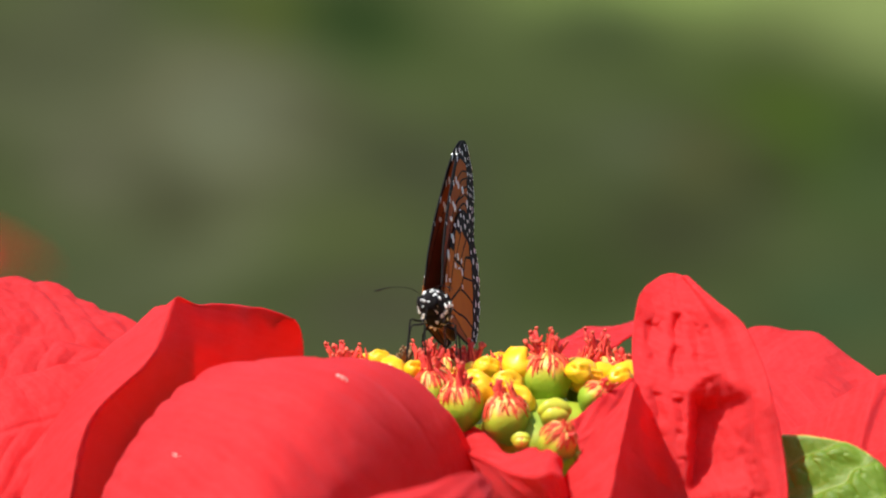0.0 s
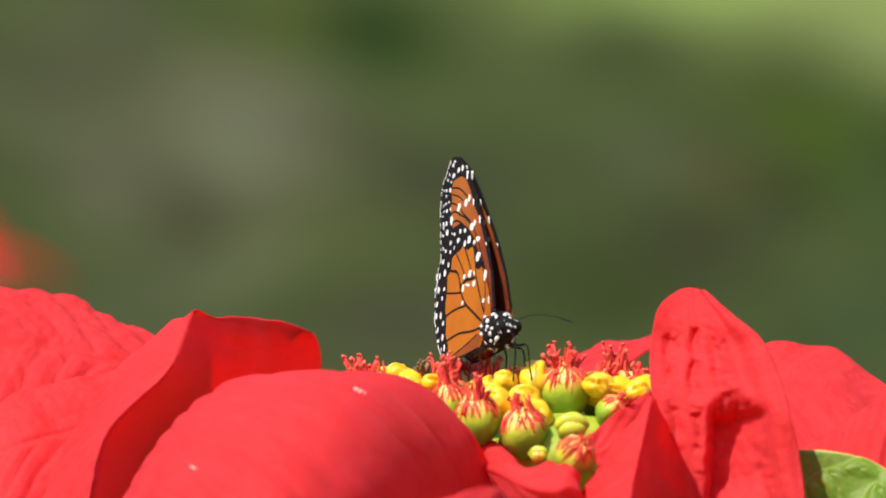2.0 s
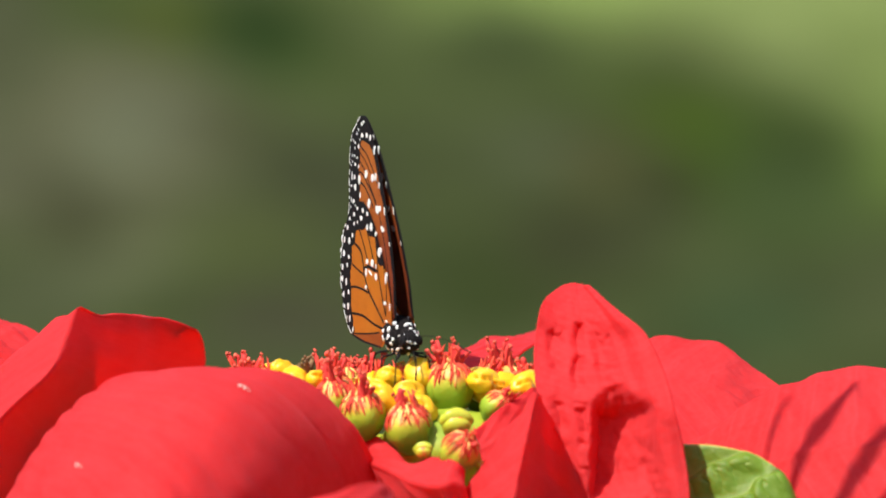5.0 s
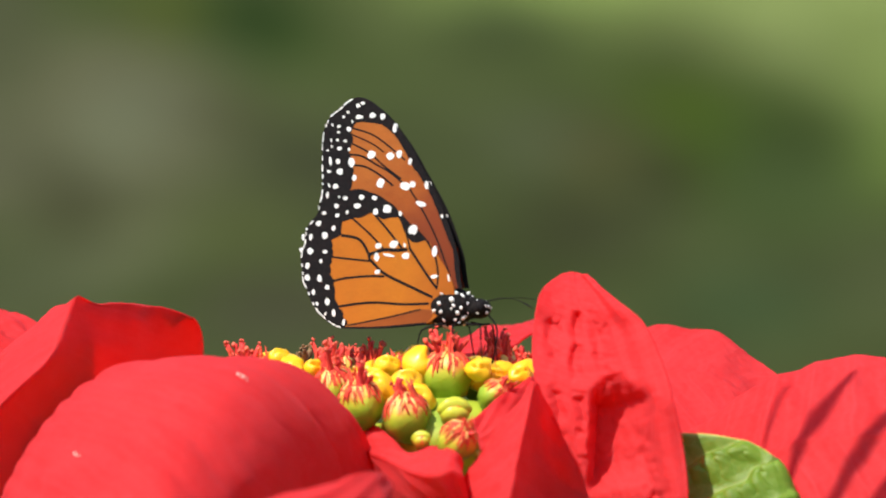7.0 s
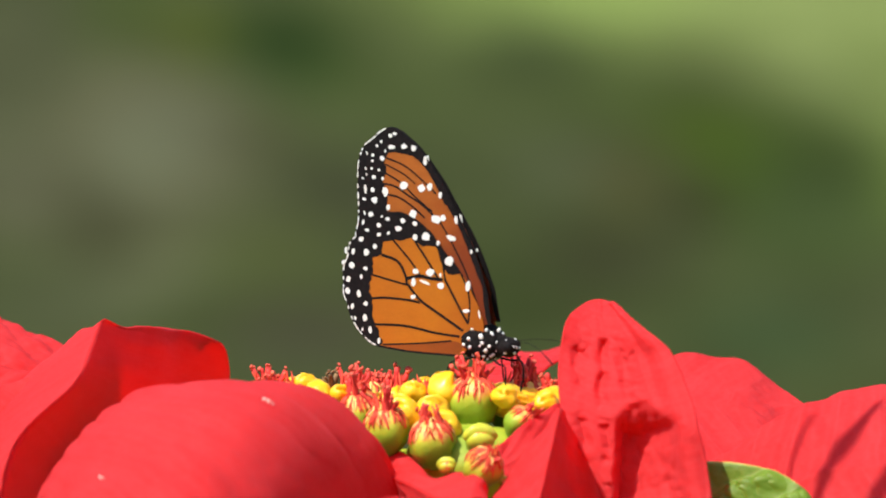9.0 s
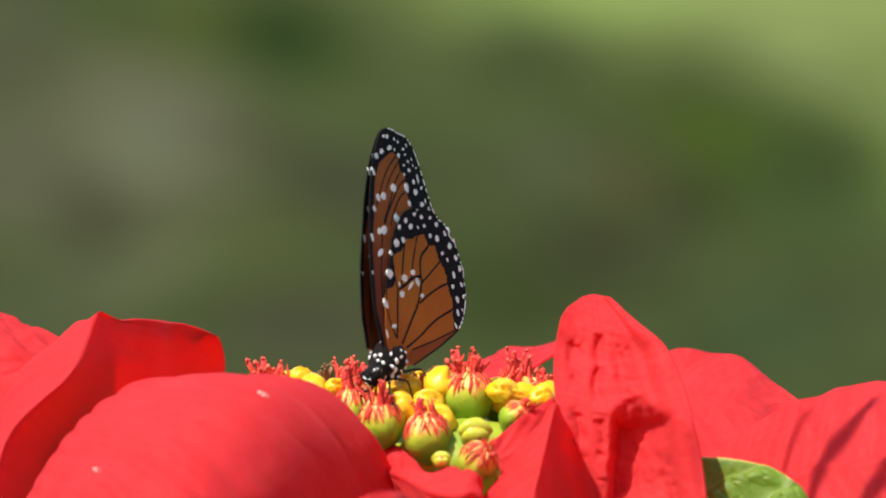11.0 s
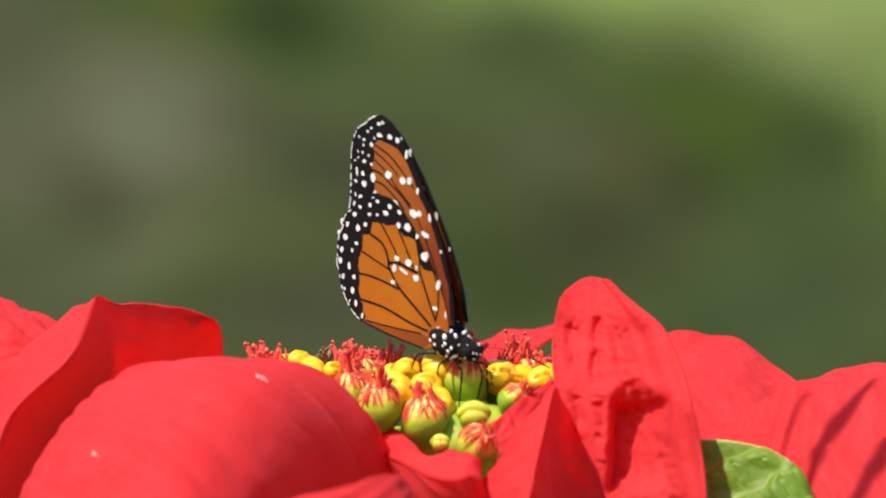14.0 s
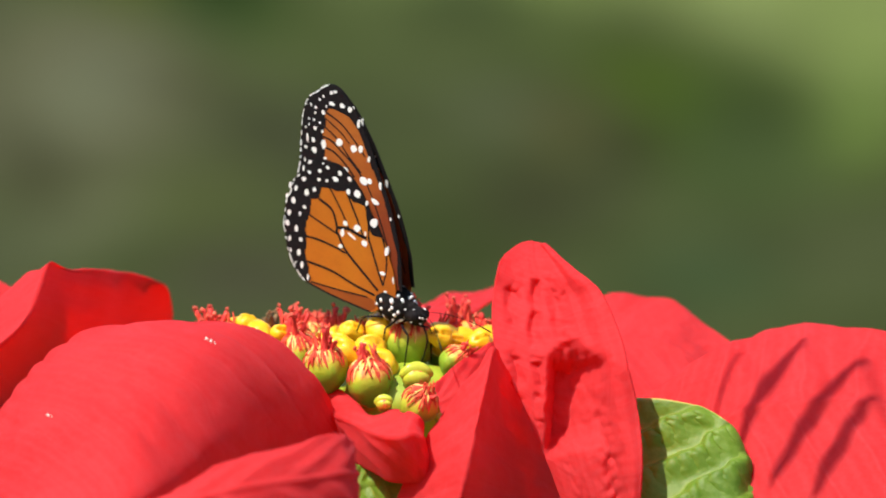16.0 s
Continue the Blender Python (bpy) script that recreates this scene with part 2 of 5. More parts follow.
def blade(name, stations, material, parent, label="", veins=8, relief=0.5, ripple=0.5, crease=0.0, seed=0, slant=1.6, fine=0.25, nu=96, nv=64, ribs=0.0, shape=None, swirl=None, bands=None, cross=0.0):
    """A bract or leaf blade through stations of (one edge, midrib, other edge) in mm, from its foot to its tip.
    The tissue swells between the side veins; the edges ripple."""
    left, mid, right = ([st[k] for st in stations] for k in range(3))
    P = np.zeros((nu + 1, nv + 1, 3))
    S = np.linspace(0, 1, nu + 1)
    V = np.linspace(-1, 1, nv + 1)
    for i, s in enumerate(S):
        L, M, R = spline(left, s), spline(mid, s), spline(right, s)
        for j, v in enumerate(V):
            arc = L * v * (v - 1) / 2 + M * (1 - v * v) + R * v * (v + 1) / 2
            side = R if v > 0 else L
            P[i, j] = arc * (1 - crease) + (M + (side - M) * abs(v)) * crease
            if shape:
                P[i, j] += shape(s, v, P[i, j])
    du = np.gradient(P, axis=0)
    dv = np.gradient(P, axis=1)
    N = np.cross(du, dv)
    N /= np.maximum(np.linalg.norm(N, axis=2, keepdims=True), 1e-6)
    phase = np.zeros((nu + 1, nv + 1))
    for i, s in enumerate(S):
        for j, v in enumerate(V):
            a = abs(v)
            ph = s * veins - slant * a ** 1.25 + 0.12 * noise.noise((s * 6, v * 4, seed)) + (0.31 if v > 0 else 0.0)
            body = min(1.0, a * 5) * (1 - 0.55 * a * a)
            if swirl:
                # side veins that rise from the fold and bend over along the crest
                x0, z0, wx, wz = swirl
                fx, fz = max(P[i, j][0] - x0, 0.0) / wx, max(P[i, j][2] - z0, 0.0) / wz
                ph = (fx ** 4 + fz ** 4) ** 0.25 + 0.35 * noise.noise((s * 4, v * 3, seed)) + 0.12 * noise.noise((s * 11, v * 9, seed))
                body = 0.45 + 0.8 * max(0.0, noise.noise((s * 3.1, v * 2.2, seed + 4)) + 0.35)
            if bands:
                # parallel puffed ridges, quilted across
                nx, nz, pitch, cell = bands
                x, z = P[i, j][0], P[i, j][2] - 1050.0
                ph = (nx * x + nz * z) / pitch + 0.0016 * (x - 46.0) ** 2 + 0.2 * noise.noise((s * 3, v * 3, seed))
                along = (nx * z - nz * x) / cell + 0.5 * math.floor(ph) + 0.35 * noise.noise((s * 9, v * 9, seed + 2))
                f = ph - math.floor(ph)
                puff = -relief * ease(f / 0.22) * (1 - ease((f - 0.22) / 0.78)) * (0.8 + 0.3 * abs(math.sin(math.pi * along)) ** 0.5) * (1 - a ** 5) * (1 - s ** 4)
            phase[i, j] = ph
            h = puff if bands else relief * (abs(math.sin(math.pi * ph)) ** 0.8 - 0.6) * body
            h -= 0.0 if swirl or bands else relief * 0.8 * math.exp(-((v / 0.05) ** 2))
            q = P[i, j]
            h += (0.2 if bands else relief * 0.9) * noise.noise((q[0] * 0.07 + seed, q[1] * 0.07, q[2] * 0.07))
            h += fine * noise.noise((q[0] * 0.28, q[1] * 0.28 + seed, q[2] * 0.28)) + fine * 0.5 * noise.noise((q[0] * 0.7, q[1] * 0.7, q[2] * 0.7 + seed))
            h += ripple * a ** 4 * math.sin(2 * math.pi * s * 3.3 + seed * 1.7 + (2 if v > 0 else 0))
            if ribs or cross:
                wob = noise.noise((s * 5, v * 3, seed + 9))
                lane = 3.1 * v + 0.55 + 0.25 * wob
                h += ribs * (abs(math.sin(math.pi * lane / 2)) ** 0.6 - 0.6) * (1 - a ** 6) * (1 - s ** 4)
                # short pleats across the lanes, in patches
                step = noise.noise((s * 25 + 3.1 * math.floor(lane / 2), v * 3.6, seed + 6)) + 0.25 * noise.noise((s * 55, v * 9, seed + 7))
                here = max(0.0, min(1.0, 0.5 + 2.4 * noise.noise((s * 3.4, v * 2.3, seed + 3)))) * abs(math.sin(math.pi * lane / 2)) ** 0.7
                h += cross * 1.6 * step * here * (1 - a ** 4) * (1 - s ** 6)
            P[i, j] = q + N[i, j] * h
    bm = bmesh.new()
    uv = bm.loops.layers.uv.new("UVMap")
    vs = [[bm.verts.new(P[i, j] * MM) for j in range(nv + 1)] for i in range(nu + 1)]
    for i in range(nu):
        for j in range(nv):
            f = bm.faces.new((vs[i][j], vs[i + 1][j], vs[i + 1][j + 1], vs[i][j + 1]))
            for lp, (a, b) in zip(f.loops, ((i, j), (i + 1, j), (i + 1, j + 1), (i, j + 1))):
                lp[uv].uv = (phase[a, b], V[b])
    ob = part(name, bm, material, parent, label)
    so = ob.modifiers.new("thickness", "SOLIDIFY")
    so.thickness, so.offset = 0.00045, 0.0
    return ob


def tube(bm, pts, radii, sides=6, squash=1.0):
    """A round, tapering rod through pts, closed at both ends."""
    rings = []
    pts = [Vector(p) for p in pts]
    for i, p in enumerate(pts):
        d = (pts[min(i + 1, len(pts) - 1)] - pts[max(i - 1, 0)]).normalized()
        side = d.orthogonal().normalized()
        up = d.cross(side)
        r = radii[i] if hasattr(radii, "__len__") else radii
        rings.append([bm.verts.new(p + (side * math.cos(a) + up * math.sin(a) * squash) * r) for a in (2 * math.pi * k / sides for k in range(sides))])
    for a, b in zip(rings, rings[1:]):
        for k in range(sides):
            bm.faces.new((a[k], a[(k + 1) % sides], b[(k + 1) % sides], b[k]))
    bm.faces.new(rings[0][::-1])
    bm.faces.new(rings[-1])


def ball(bm, at, r, u=10, v=7, turn=None):
    m = Matrix.Translation(at) @ (turn or Matrix()) @ Matrix.Diagonal((*(r if hasattr(r, "__len__") else (r, r, r)), 1))
    return bmesh.ops.create_uvsphere(bm, u_segments=u, v_segments=v, radius=1.0, matrix=m)["verts"]


def smooth_path(pts, n):
    return [Vector(spline(pts, k / n)) for k in range(n + 1)]


# ---- ground and distance ----


def ground_material():
    m, t, b, out = nodes_of("lawn")
    col = ramp(t, noise_at(t, 0.9, 4), [(0.3, (0.035, 0.06, 0.015, 1)), (0.7, (0.11, 0.15, 0.04, 1))])
    col = mix_colour(t, ramp(t, noise_at(t, 60, 4), [(0.4, grey(0)), (0.7, grey(0.6))]), col, (0.16, 0.19, 0.06, 1))
    t.links.new(col, b.inputs["Base Color"])
    b.inputs["Roughness"].default_value = 0.9
    bumped(t, b, noise_at(t, 90, 4), 0.8, 0.02)
    return m


bm = bmesh.new()
bmesh.ops.create_grid(bm, x_segments=40, y_segments=40, size=400)
ground = part("ground", bm, ground_material(), None)
tagged(ground, "mown green lawn with darker and drier patches", "lawn", kind="structure")


def garden_material():
    """Grass and shrubs far behind, their sunlight and shade painted as soft, distance-melted patches."""
    m, t, b, out = nodes_of("far_garden")
    geo = t.nodes.new("ShaderNodeNewGeometry").outputs["Position"]

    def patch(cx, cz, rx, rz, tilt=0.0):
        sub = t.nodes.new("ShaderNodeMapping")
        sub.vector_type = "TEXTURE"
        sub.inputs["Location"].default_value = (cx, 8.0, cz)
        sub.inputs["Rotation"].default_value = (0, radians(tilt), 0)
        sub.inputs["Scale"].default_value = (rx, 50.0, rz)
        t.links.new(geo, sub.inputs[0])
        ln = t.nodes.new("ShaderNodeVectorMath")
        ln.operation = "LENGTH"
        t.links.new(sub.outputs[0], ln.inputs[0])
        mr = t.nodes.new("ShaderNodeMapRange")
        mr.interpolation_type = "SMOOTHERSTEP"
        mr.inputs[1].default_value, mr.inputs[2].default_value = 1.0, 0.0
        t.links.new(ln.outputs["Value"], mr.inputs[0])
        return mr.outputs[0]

    soft = t.nodes.new("ShaderNodeTexNoise")
    soft.inputs["Scale"].default_value, soft.inputs["Detail"].default_value = 6.0, 1.5
    t.links.new(geo, soft.inputs["Vector"])
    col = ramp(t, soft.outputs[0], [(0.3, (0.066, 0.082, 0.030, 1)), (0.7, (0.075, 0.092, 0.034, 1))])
    # sunlit and shaded areas of the garden, each mixed into the colour
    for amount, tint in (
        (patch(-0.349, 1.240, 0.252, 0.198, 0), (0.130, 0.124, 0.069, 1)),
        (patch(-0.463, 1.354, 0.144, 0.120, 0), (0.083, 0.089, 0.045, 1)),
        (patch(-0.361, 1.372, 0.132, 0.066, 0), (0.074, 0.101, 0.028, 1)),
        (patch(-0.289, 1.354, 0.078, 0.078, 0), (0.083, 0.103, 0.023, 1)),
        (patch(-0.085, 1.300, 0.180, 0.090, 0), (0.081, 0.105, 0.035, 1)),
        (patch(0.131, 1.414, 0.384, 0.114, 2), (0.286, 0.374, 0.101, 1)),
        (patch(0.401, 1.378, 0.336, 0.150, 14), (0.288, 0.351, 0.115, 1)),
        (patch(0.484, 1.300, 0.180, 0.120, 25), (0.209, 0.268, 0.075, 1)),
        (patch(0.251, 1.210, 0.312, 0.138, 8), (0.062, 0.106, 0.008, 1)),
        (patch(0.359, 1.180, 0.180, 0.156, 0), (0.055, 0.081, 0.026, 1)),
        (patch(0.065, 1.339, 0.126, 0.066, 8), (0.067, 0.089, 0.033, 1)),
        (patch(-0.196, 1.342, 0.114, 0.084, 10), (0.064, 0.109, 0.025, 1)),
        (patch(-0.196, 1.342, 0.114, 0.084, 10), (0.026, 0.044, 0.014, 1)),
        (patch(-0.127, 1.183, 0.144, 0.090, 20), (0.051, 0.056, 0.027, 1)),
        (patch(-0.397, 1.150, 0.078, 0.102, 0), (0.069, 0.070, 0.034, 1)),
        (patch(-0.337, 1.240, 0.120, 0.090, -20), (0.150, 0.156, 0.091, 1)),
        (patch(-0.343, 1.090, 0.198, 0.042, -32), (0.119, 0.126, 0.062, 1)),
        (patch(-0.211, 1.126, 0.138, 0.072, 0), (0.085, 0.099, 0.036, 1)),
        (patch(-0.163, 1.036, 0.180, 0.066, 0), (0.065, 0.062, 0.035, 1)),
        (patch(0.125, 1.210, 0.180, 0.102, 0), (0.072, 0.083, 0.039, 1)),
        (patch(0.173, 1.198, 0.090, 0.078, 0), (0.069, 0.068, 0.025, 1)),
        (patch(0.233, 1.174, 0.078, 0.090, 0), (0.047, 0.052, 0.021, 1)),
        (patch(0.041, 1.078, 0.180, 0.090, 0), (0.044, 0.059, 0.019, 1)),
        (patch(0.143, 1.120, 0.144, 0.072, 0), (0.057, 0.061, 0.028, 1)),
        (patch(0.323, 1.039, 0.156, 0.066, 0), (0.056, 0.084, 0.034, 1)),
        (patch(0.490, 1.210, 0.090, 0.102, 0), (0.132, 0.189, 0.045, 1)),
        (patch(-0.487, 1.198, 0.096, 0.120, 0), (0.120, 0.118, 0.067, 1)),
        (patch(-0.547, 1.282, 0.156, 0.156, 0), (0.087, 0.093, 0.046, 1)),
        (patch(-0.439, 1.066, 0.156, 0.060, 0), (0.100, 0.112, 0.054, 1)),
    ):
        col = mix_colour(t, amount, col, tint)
    wisp = t.nodes.new("ShaderNodeTexNoise")
    wisp.inputs["Scale"].default_value, wisp.inputs["Detail"].default_value = 9.0, 3.0
    lay = t.nodes.new("ShaderNodeMapping")
    lay.inputs["Rotation"].default_value, lay.inputs["Scale"].default_value = (0, radians(35), 0), (0.5, 1.0, 1.6)
    t.links.new(geo, lay.inputs[0])
    t.links.new(lay.outputs[0], wisp.inputs["Vector"])
    col = mix_colour(t, ramp(t, wisp.outputs[0], [(0.45, grey(0)), (0.75, grey(0.22))]), col, (0.13, 0.14, 0.080, 1))
    # darker and brighter mottling multiplied over the painted patches
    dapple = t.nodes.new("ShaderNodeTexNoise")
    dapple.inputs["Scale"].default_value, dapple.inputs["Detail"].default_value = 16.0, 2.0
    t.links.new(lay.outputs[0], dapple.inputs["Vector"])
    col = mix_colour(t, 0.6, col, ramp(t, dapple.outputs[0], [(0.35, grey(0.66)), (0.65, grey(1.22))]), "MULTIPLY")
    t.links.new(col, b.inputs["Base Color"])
    b.inputs["Roughness"].default_value = 1.0
    b.inputs["Specular IOR Level"].default_value = 0.0
    return m


bm = bmesh.new()
cols = 48
ring = []
for k in range(cols + 1):
    a = math.pi * 2 * k / cols
    ring.append([bm.verts.new((9.7 * math.sin(a), -1.6 + 9.6 * math.cos(a) if abs(math.sin(a)) > 0.3 else 8.0 * (1 if math.cos(a) > 0 else -1.4), z)) for z in (0.0, 1.0, 2.6)])
for a, b in zip(ring[:-1], ring[1:]):
    for k in range(2):
        bm.faces.new((a[k], b[k], b[k + 1], a[k + 1]))
bm.verts.ensure_lookup_table()
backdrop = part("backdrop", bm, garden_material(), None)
tagged(backdrop, "far garden greenery, its sunlight and shade painted as blurred soft patches", "greenery", kind="structure")

# ---- poinsettia ----
plant = thing("poinsettia", (0, 0, 0), "red poinsettia head with broad velvety bracts and yellow-green buds", "flower")

# each station: one edge, midrib, other edge, in mm from the foot of the stem


def arch_fold(s, v, at):
    """A soft fold down the arching bract: its inner flank turns steeply towards the buds."""
    d = at[0] + 31.5 + 14.0 * ((at[2] - 1066.0) / 15.0) ** 2
    back = 0.85 * 1.4 * math.log1p(math.exp(min(d, 60.0) / 1.4))
    fore = 0.22 * 3.0 * math.log1p(math.exp(min(-d, 40.0) / 3.0))
    taper = min(1.0, s / 0.12) * min(1.0, (1 - s) / 0.25)
    return np.array((0.0, (min(back, 17.0) + min(fore, 6.0) - 15.0) * taper, 0.0))


front = blade("bract", [
    ((-12.3, -16.0, 1064.5), (-11.2, -18.0, 1056.6), (-9.3, -20.0, 1048.7)),
    ((-16.6, -22.0, 1072.2), (-20.1, -28.0, 1064.8), (-19.0, -35.0, 1050.1)),
    ((-26.8, -22.0, 1079.6), (-32.5, -41.0, 1073.2), (-33.1, -60.0, 1047.1)),
    ((-42.1, -10.0, 1080.2), (-47.0, -47.0, 1074.4), (-48.6, -88.0, 1045.3)),
    ((-58.5, -10.0, 1077.4), (-61.6, -45.0, 1070.9), (-63.8, -86.0, 1043.3)),
    ((-71.5, -20.0, 1066.5), (-72.3, -46.0, 1059.3), (-72.9, -74.0, 1042.9)),
    ((-81.9, -48.0, 1041.9), (-81.8, -50.0, 1041.5), (-81.6, -54.0, 1041.2))], RED, plant, "broad red bract arching over, its far side sunlit", veins=9, relief=0.62, ripple=0.2, seed=1, fine=0.12, swirl=(-95.0, 1035.0, 5.6, 3.6), shape=arch_fold, nu=140, nv=110)


def ridge_edge(s, v, at):
    """The wavy crest of the folded bract: a dip beside the peak, a round far corner, faint pleats on the inner face."""
    top = (1 - min(1.0, s / 0.55)) ** 2
    dip = -1.0 * (1 - math.exp(-((v / 0.12) ** 2))) - 0.35 * math.exp(-((v - 0.24) / 0.08) ** 2) - 0.2 * math.sin(9 * v)
    corner = max(0.0, (v - 0.80) / 0.20)
    pleat = 2.0 * (math.sin(9.5 * v + 0.8) + 0.55 * math.sin(21 * v)) * max(0.0, v) * (1 - v ** 4) * (1 - 0.6 * s)
    return np.array((2.2 * corner ** 2 * min(1.0, s / 0.2) * (1 - s) - 0.4 * pleat, pleat, (dip if v > 0 else 0.0) * top - 2.6 * corner ** 2.2 * top + (0.5 * math.sin(7 * v) * top if v < 0 else 0)))


blade("bract", [
    ((-71.7, 12.0, 1087.4), (-64.4, 0.0, 1091.7), (-49.7, 44.0, 1090.3)),
    ((-72.9, 12.0, 1086.2), (-65.5, -2.0, 1090.7), (-47.4, 47.0, 1089.3)),
    ((-76.4, 11.0, 1083.5), (-66.9, -7.0, 1086.4), (-45.8, 54.0, 1085.8)),
    ((-79.8, 9.0, 1080.0), (-69.4, -14.0, 1080.3), (-45.5, 66.0, 1079.3)),
    ((-88.0, 2.0, 1069.6), (-79.1, -22.0, 1070.0), (-47.6, 78.0, 1063.4)),
    ((-96.0, -6.0, 1055.3), (-82.4, -28.0, 1055.9), (-50.8, 80.0, 1050.8)),
    ((-99.8, -10.0, 1046.4), (-84.8, -30.0, 1047.1), (-53.9, 16.0, 1044.6))], RED, plant, "red bract folded to a ridge, inner face shaded", veins=6, relief=0.15, ripple=0.0, crease=0.95, seed=2, fine=0.14, shape=ridge_edge, nu=120)
blade("bract", [
    ((-66.0, 40.0, 1081.7), (-65.6, 30.0, 1077.2), (-65.1, 18.0, 1071.8)),
    ((-79.6, 45.0, 1088.9), (-81.9, 30.0, 1082.8), (-82.2, 16.0, 1073.8)),
    ((-92.2, 50.0, 1094.2), (-92.1, 30.0, 1085.3), (-90.2, 14.0, 1071.4)),
    ((-104.6, 50.0, 1094.7), (-104.2, 28.0, 1085.3), (-100.1, 12.0, 1068.9)),
    ((-122.7, 30.0, 1087.9), (-122.5, 28.0, 1086.4), (-122.4, 26.0, 1084.9))], RED, plant, "puckered red bract reaching back", veins=7, relief=0.8, ripple=0.3, seed=3, fine=0.7)
blade("bract", [
    ((-72.8, 8.0, 1082.8), (-73.4, 0.0, 1072.1), (-74.2, -4.0, 1063.2)),
    ((-85.6, 4.0, 1079.2), (-88.2, -4.0, 1069.7), (-89.7, -12.0, 1057.4)),
    ((-97.5, 2.0, 1075.7), (-99.4, -8.0, 1065.8), (-99.8, -18.0, 1052.6)),
    ((-112.4, 0.0, 1058.1), (-112.3, -2.0, 1057.2), (-112.1, -4.0, 1056.2))], RED, plant, "smooth red bract below the others", veins=6, relief=0.5, seed=4)
blade("bract", [
    ((-3.0, 35.0, 1081.2), (-1.9, 28.0, 1079.8), (0.1, 18.0, 1077.3)),
    ((3.2, 50.0, 1084.0), (4.3, 38.0, 1082.9), (6.2, 24.0, 1080.0)),
    ((10.5, 60.0, 1085.8), (11.7, 48.0, 1084.9), (13.1, 36.0, 1083.1)),
    ((18.3, 68.0, 1086.6), (18.8, 60.0, 1086.1), (19.2, 50.0, 1084.6)),
    ((29.9, 72.0, 1085.5), (29.9, 71.0, 1085.2), (29.9, 70.0, 1084.9))], RED, plant, "red bract seen nearly edge-on behind the buds", veins=6, relief=0.35, seed=5)
blade("bract", [
    ((20.1, 40.0, 1079.6), (20.0, 30.0, 1074.6), (19.8, 15.0, 1069.8)),
    ((32.6, 50.0, 1083.6), (33.3, 35.0, 1077.6), (32.8, 10.0, 1067.9)),
    ((41.4, 52.0, 1085.8), (42.5, 35.0, 1077.6), (42.9, 10.0, 1064.9)),
    ((48.9, 50.0, 1084.9), (50.6, 32.0, 1075.6), (50.9, 10.0, 1063.9)),
    ((56.6, 45.0, 1080.4), (57.7, 30.0, 1071.6), (57.0, 12.0, 1063.8)),
    ((66.8, 30.0, 1071.6), (66.7, 28.0, 1069.6), (66.7, 26.0, 1067.6))], RED, plant, "upright sunlit red bract with a fine crease", veins=6, relief=0.35, seed=6)
blade("bract", [
    ((36.6, -2.0, 1064.1), (37.4, -8.0, 1057.3), (39.2, -15.0, 1048.6)),
    ((47.5, -2.0, 1070.3), (50.1, -15.0, 1060.5), (51.7, -28.0, 1045.1)),
    ((58.1, 0.0, 1076.9), (60.8, -20.0, 1065.5), (63.1, -38.0, 1043.5)),
    ((66.7, 2.0, 1079.4), (71.6, -22.0, 1067.1), (75.6, -42.0, 1043.6)),
    ((77.6, 0.0, 1080.7), (84.3, -25.0, 1066.6), (88.1, -45.0, 1044.7)),
    ((93.0, -10.0, 1077.2), (99.0, -25.0, 1062.7), (99.1, -40.0, 1047.4)),
    ((107.7, -28.0, 1056.9), (107.6, -29.0, 1055.9), (107.5, -30.0, 1055.0))], RED, plant, "large red bract with deep furrows between its veins", veins=8, relief=0.7, ripple=0.3, seed=7, slant=0.9)


def hollow_lanes(s, v, at):
    """A swollen rim over sunken lanes between upright veins, and one deep pocket where the blade cups."""
    x, z = at[0], at[2]
    n1, n2 = noise.noise((x * 0.25, z * 0.22, 2.0)), noise.noise((x * 0.7, z * 0.6, 4.0))
    deep = 0.0
    # lanes: edge, width, depth, foot, ledge; each is pinched into short dimples by cross pleats
    for edge, width, depth, low, high in ((17.4, 4.2, 1.35, 1062.0, 1088.2), (22.0, 3.2, 1.45, 1061.0, 1088.4), (25.4, 5.0, 1.1, 1074.0, 1087.4)):
        u = (x - edge - 0.9 * n1 - 0.3 * n2 - 0.06 * (1080.0 - z)) / width
        if 0.0 < u < 1.0:
            pleat = ease(0.5 + 1.5 * noise.noise((edge, z * 0.33, u * 0.8)) + 0.5 * noise.noise((edge, z * 0.9, u)))
            pleat = max(pleat, 1 - ease((high - z - 2.2) / 1.5))
            deep += depth * ease(u / 0.5) * (1 - ease((u - 0.5) / 0.5)) * ease((high + 1.6 * n1 + 0.8 * n2 - z) / 1.3) * ease((z - low) / 3.0) * pleat
    ledge = 1078.2 + 1.4 * n1 + 0.5 * n2 - 0.06 * (x - 29.5) ** 2 + 0.25 * (x - 29.5)
    foot = 1056.5 + 0.25 * (x - 25.0)
    cup = ease((x - 24.9 - 0.3 * n2 - 0.5 * n1) / 1.8) * min(1.0, max(0.0, (37.0 + 0.05 * (z - 1070.0) + 0.6 * n1 - x) / 6.6)) ** 0.85 * ease((ledge - z) / 6.0) * ease((z - foot) / 5.0)
    deep += 8.8 * cup * (1 + 0.05 * n2)
    # shallow furrows at the foot, beside the rim
    w = (x - 36.2 - 0.12 * (1062.0 - z)) / 1.6
    deep += 1.3 * math.exp(-w * w) * ease((1069.0 - z) / 4.0) * (1 + n2)
    swell = 1.2 * ease((s - 0.70) / 0.1) * (1 - ease((s - 0.84) / 0.16)) + 1.2 * ease((v - 0.55) / 0.2) * (1 - ease((v - 0.8) / 0.2))
    return np.array((0.0, deep - swell, 0.0))


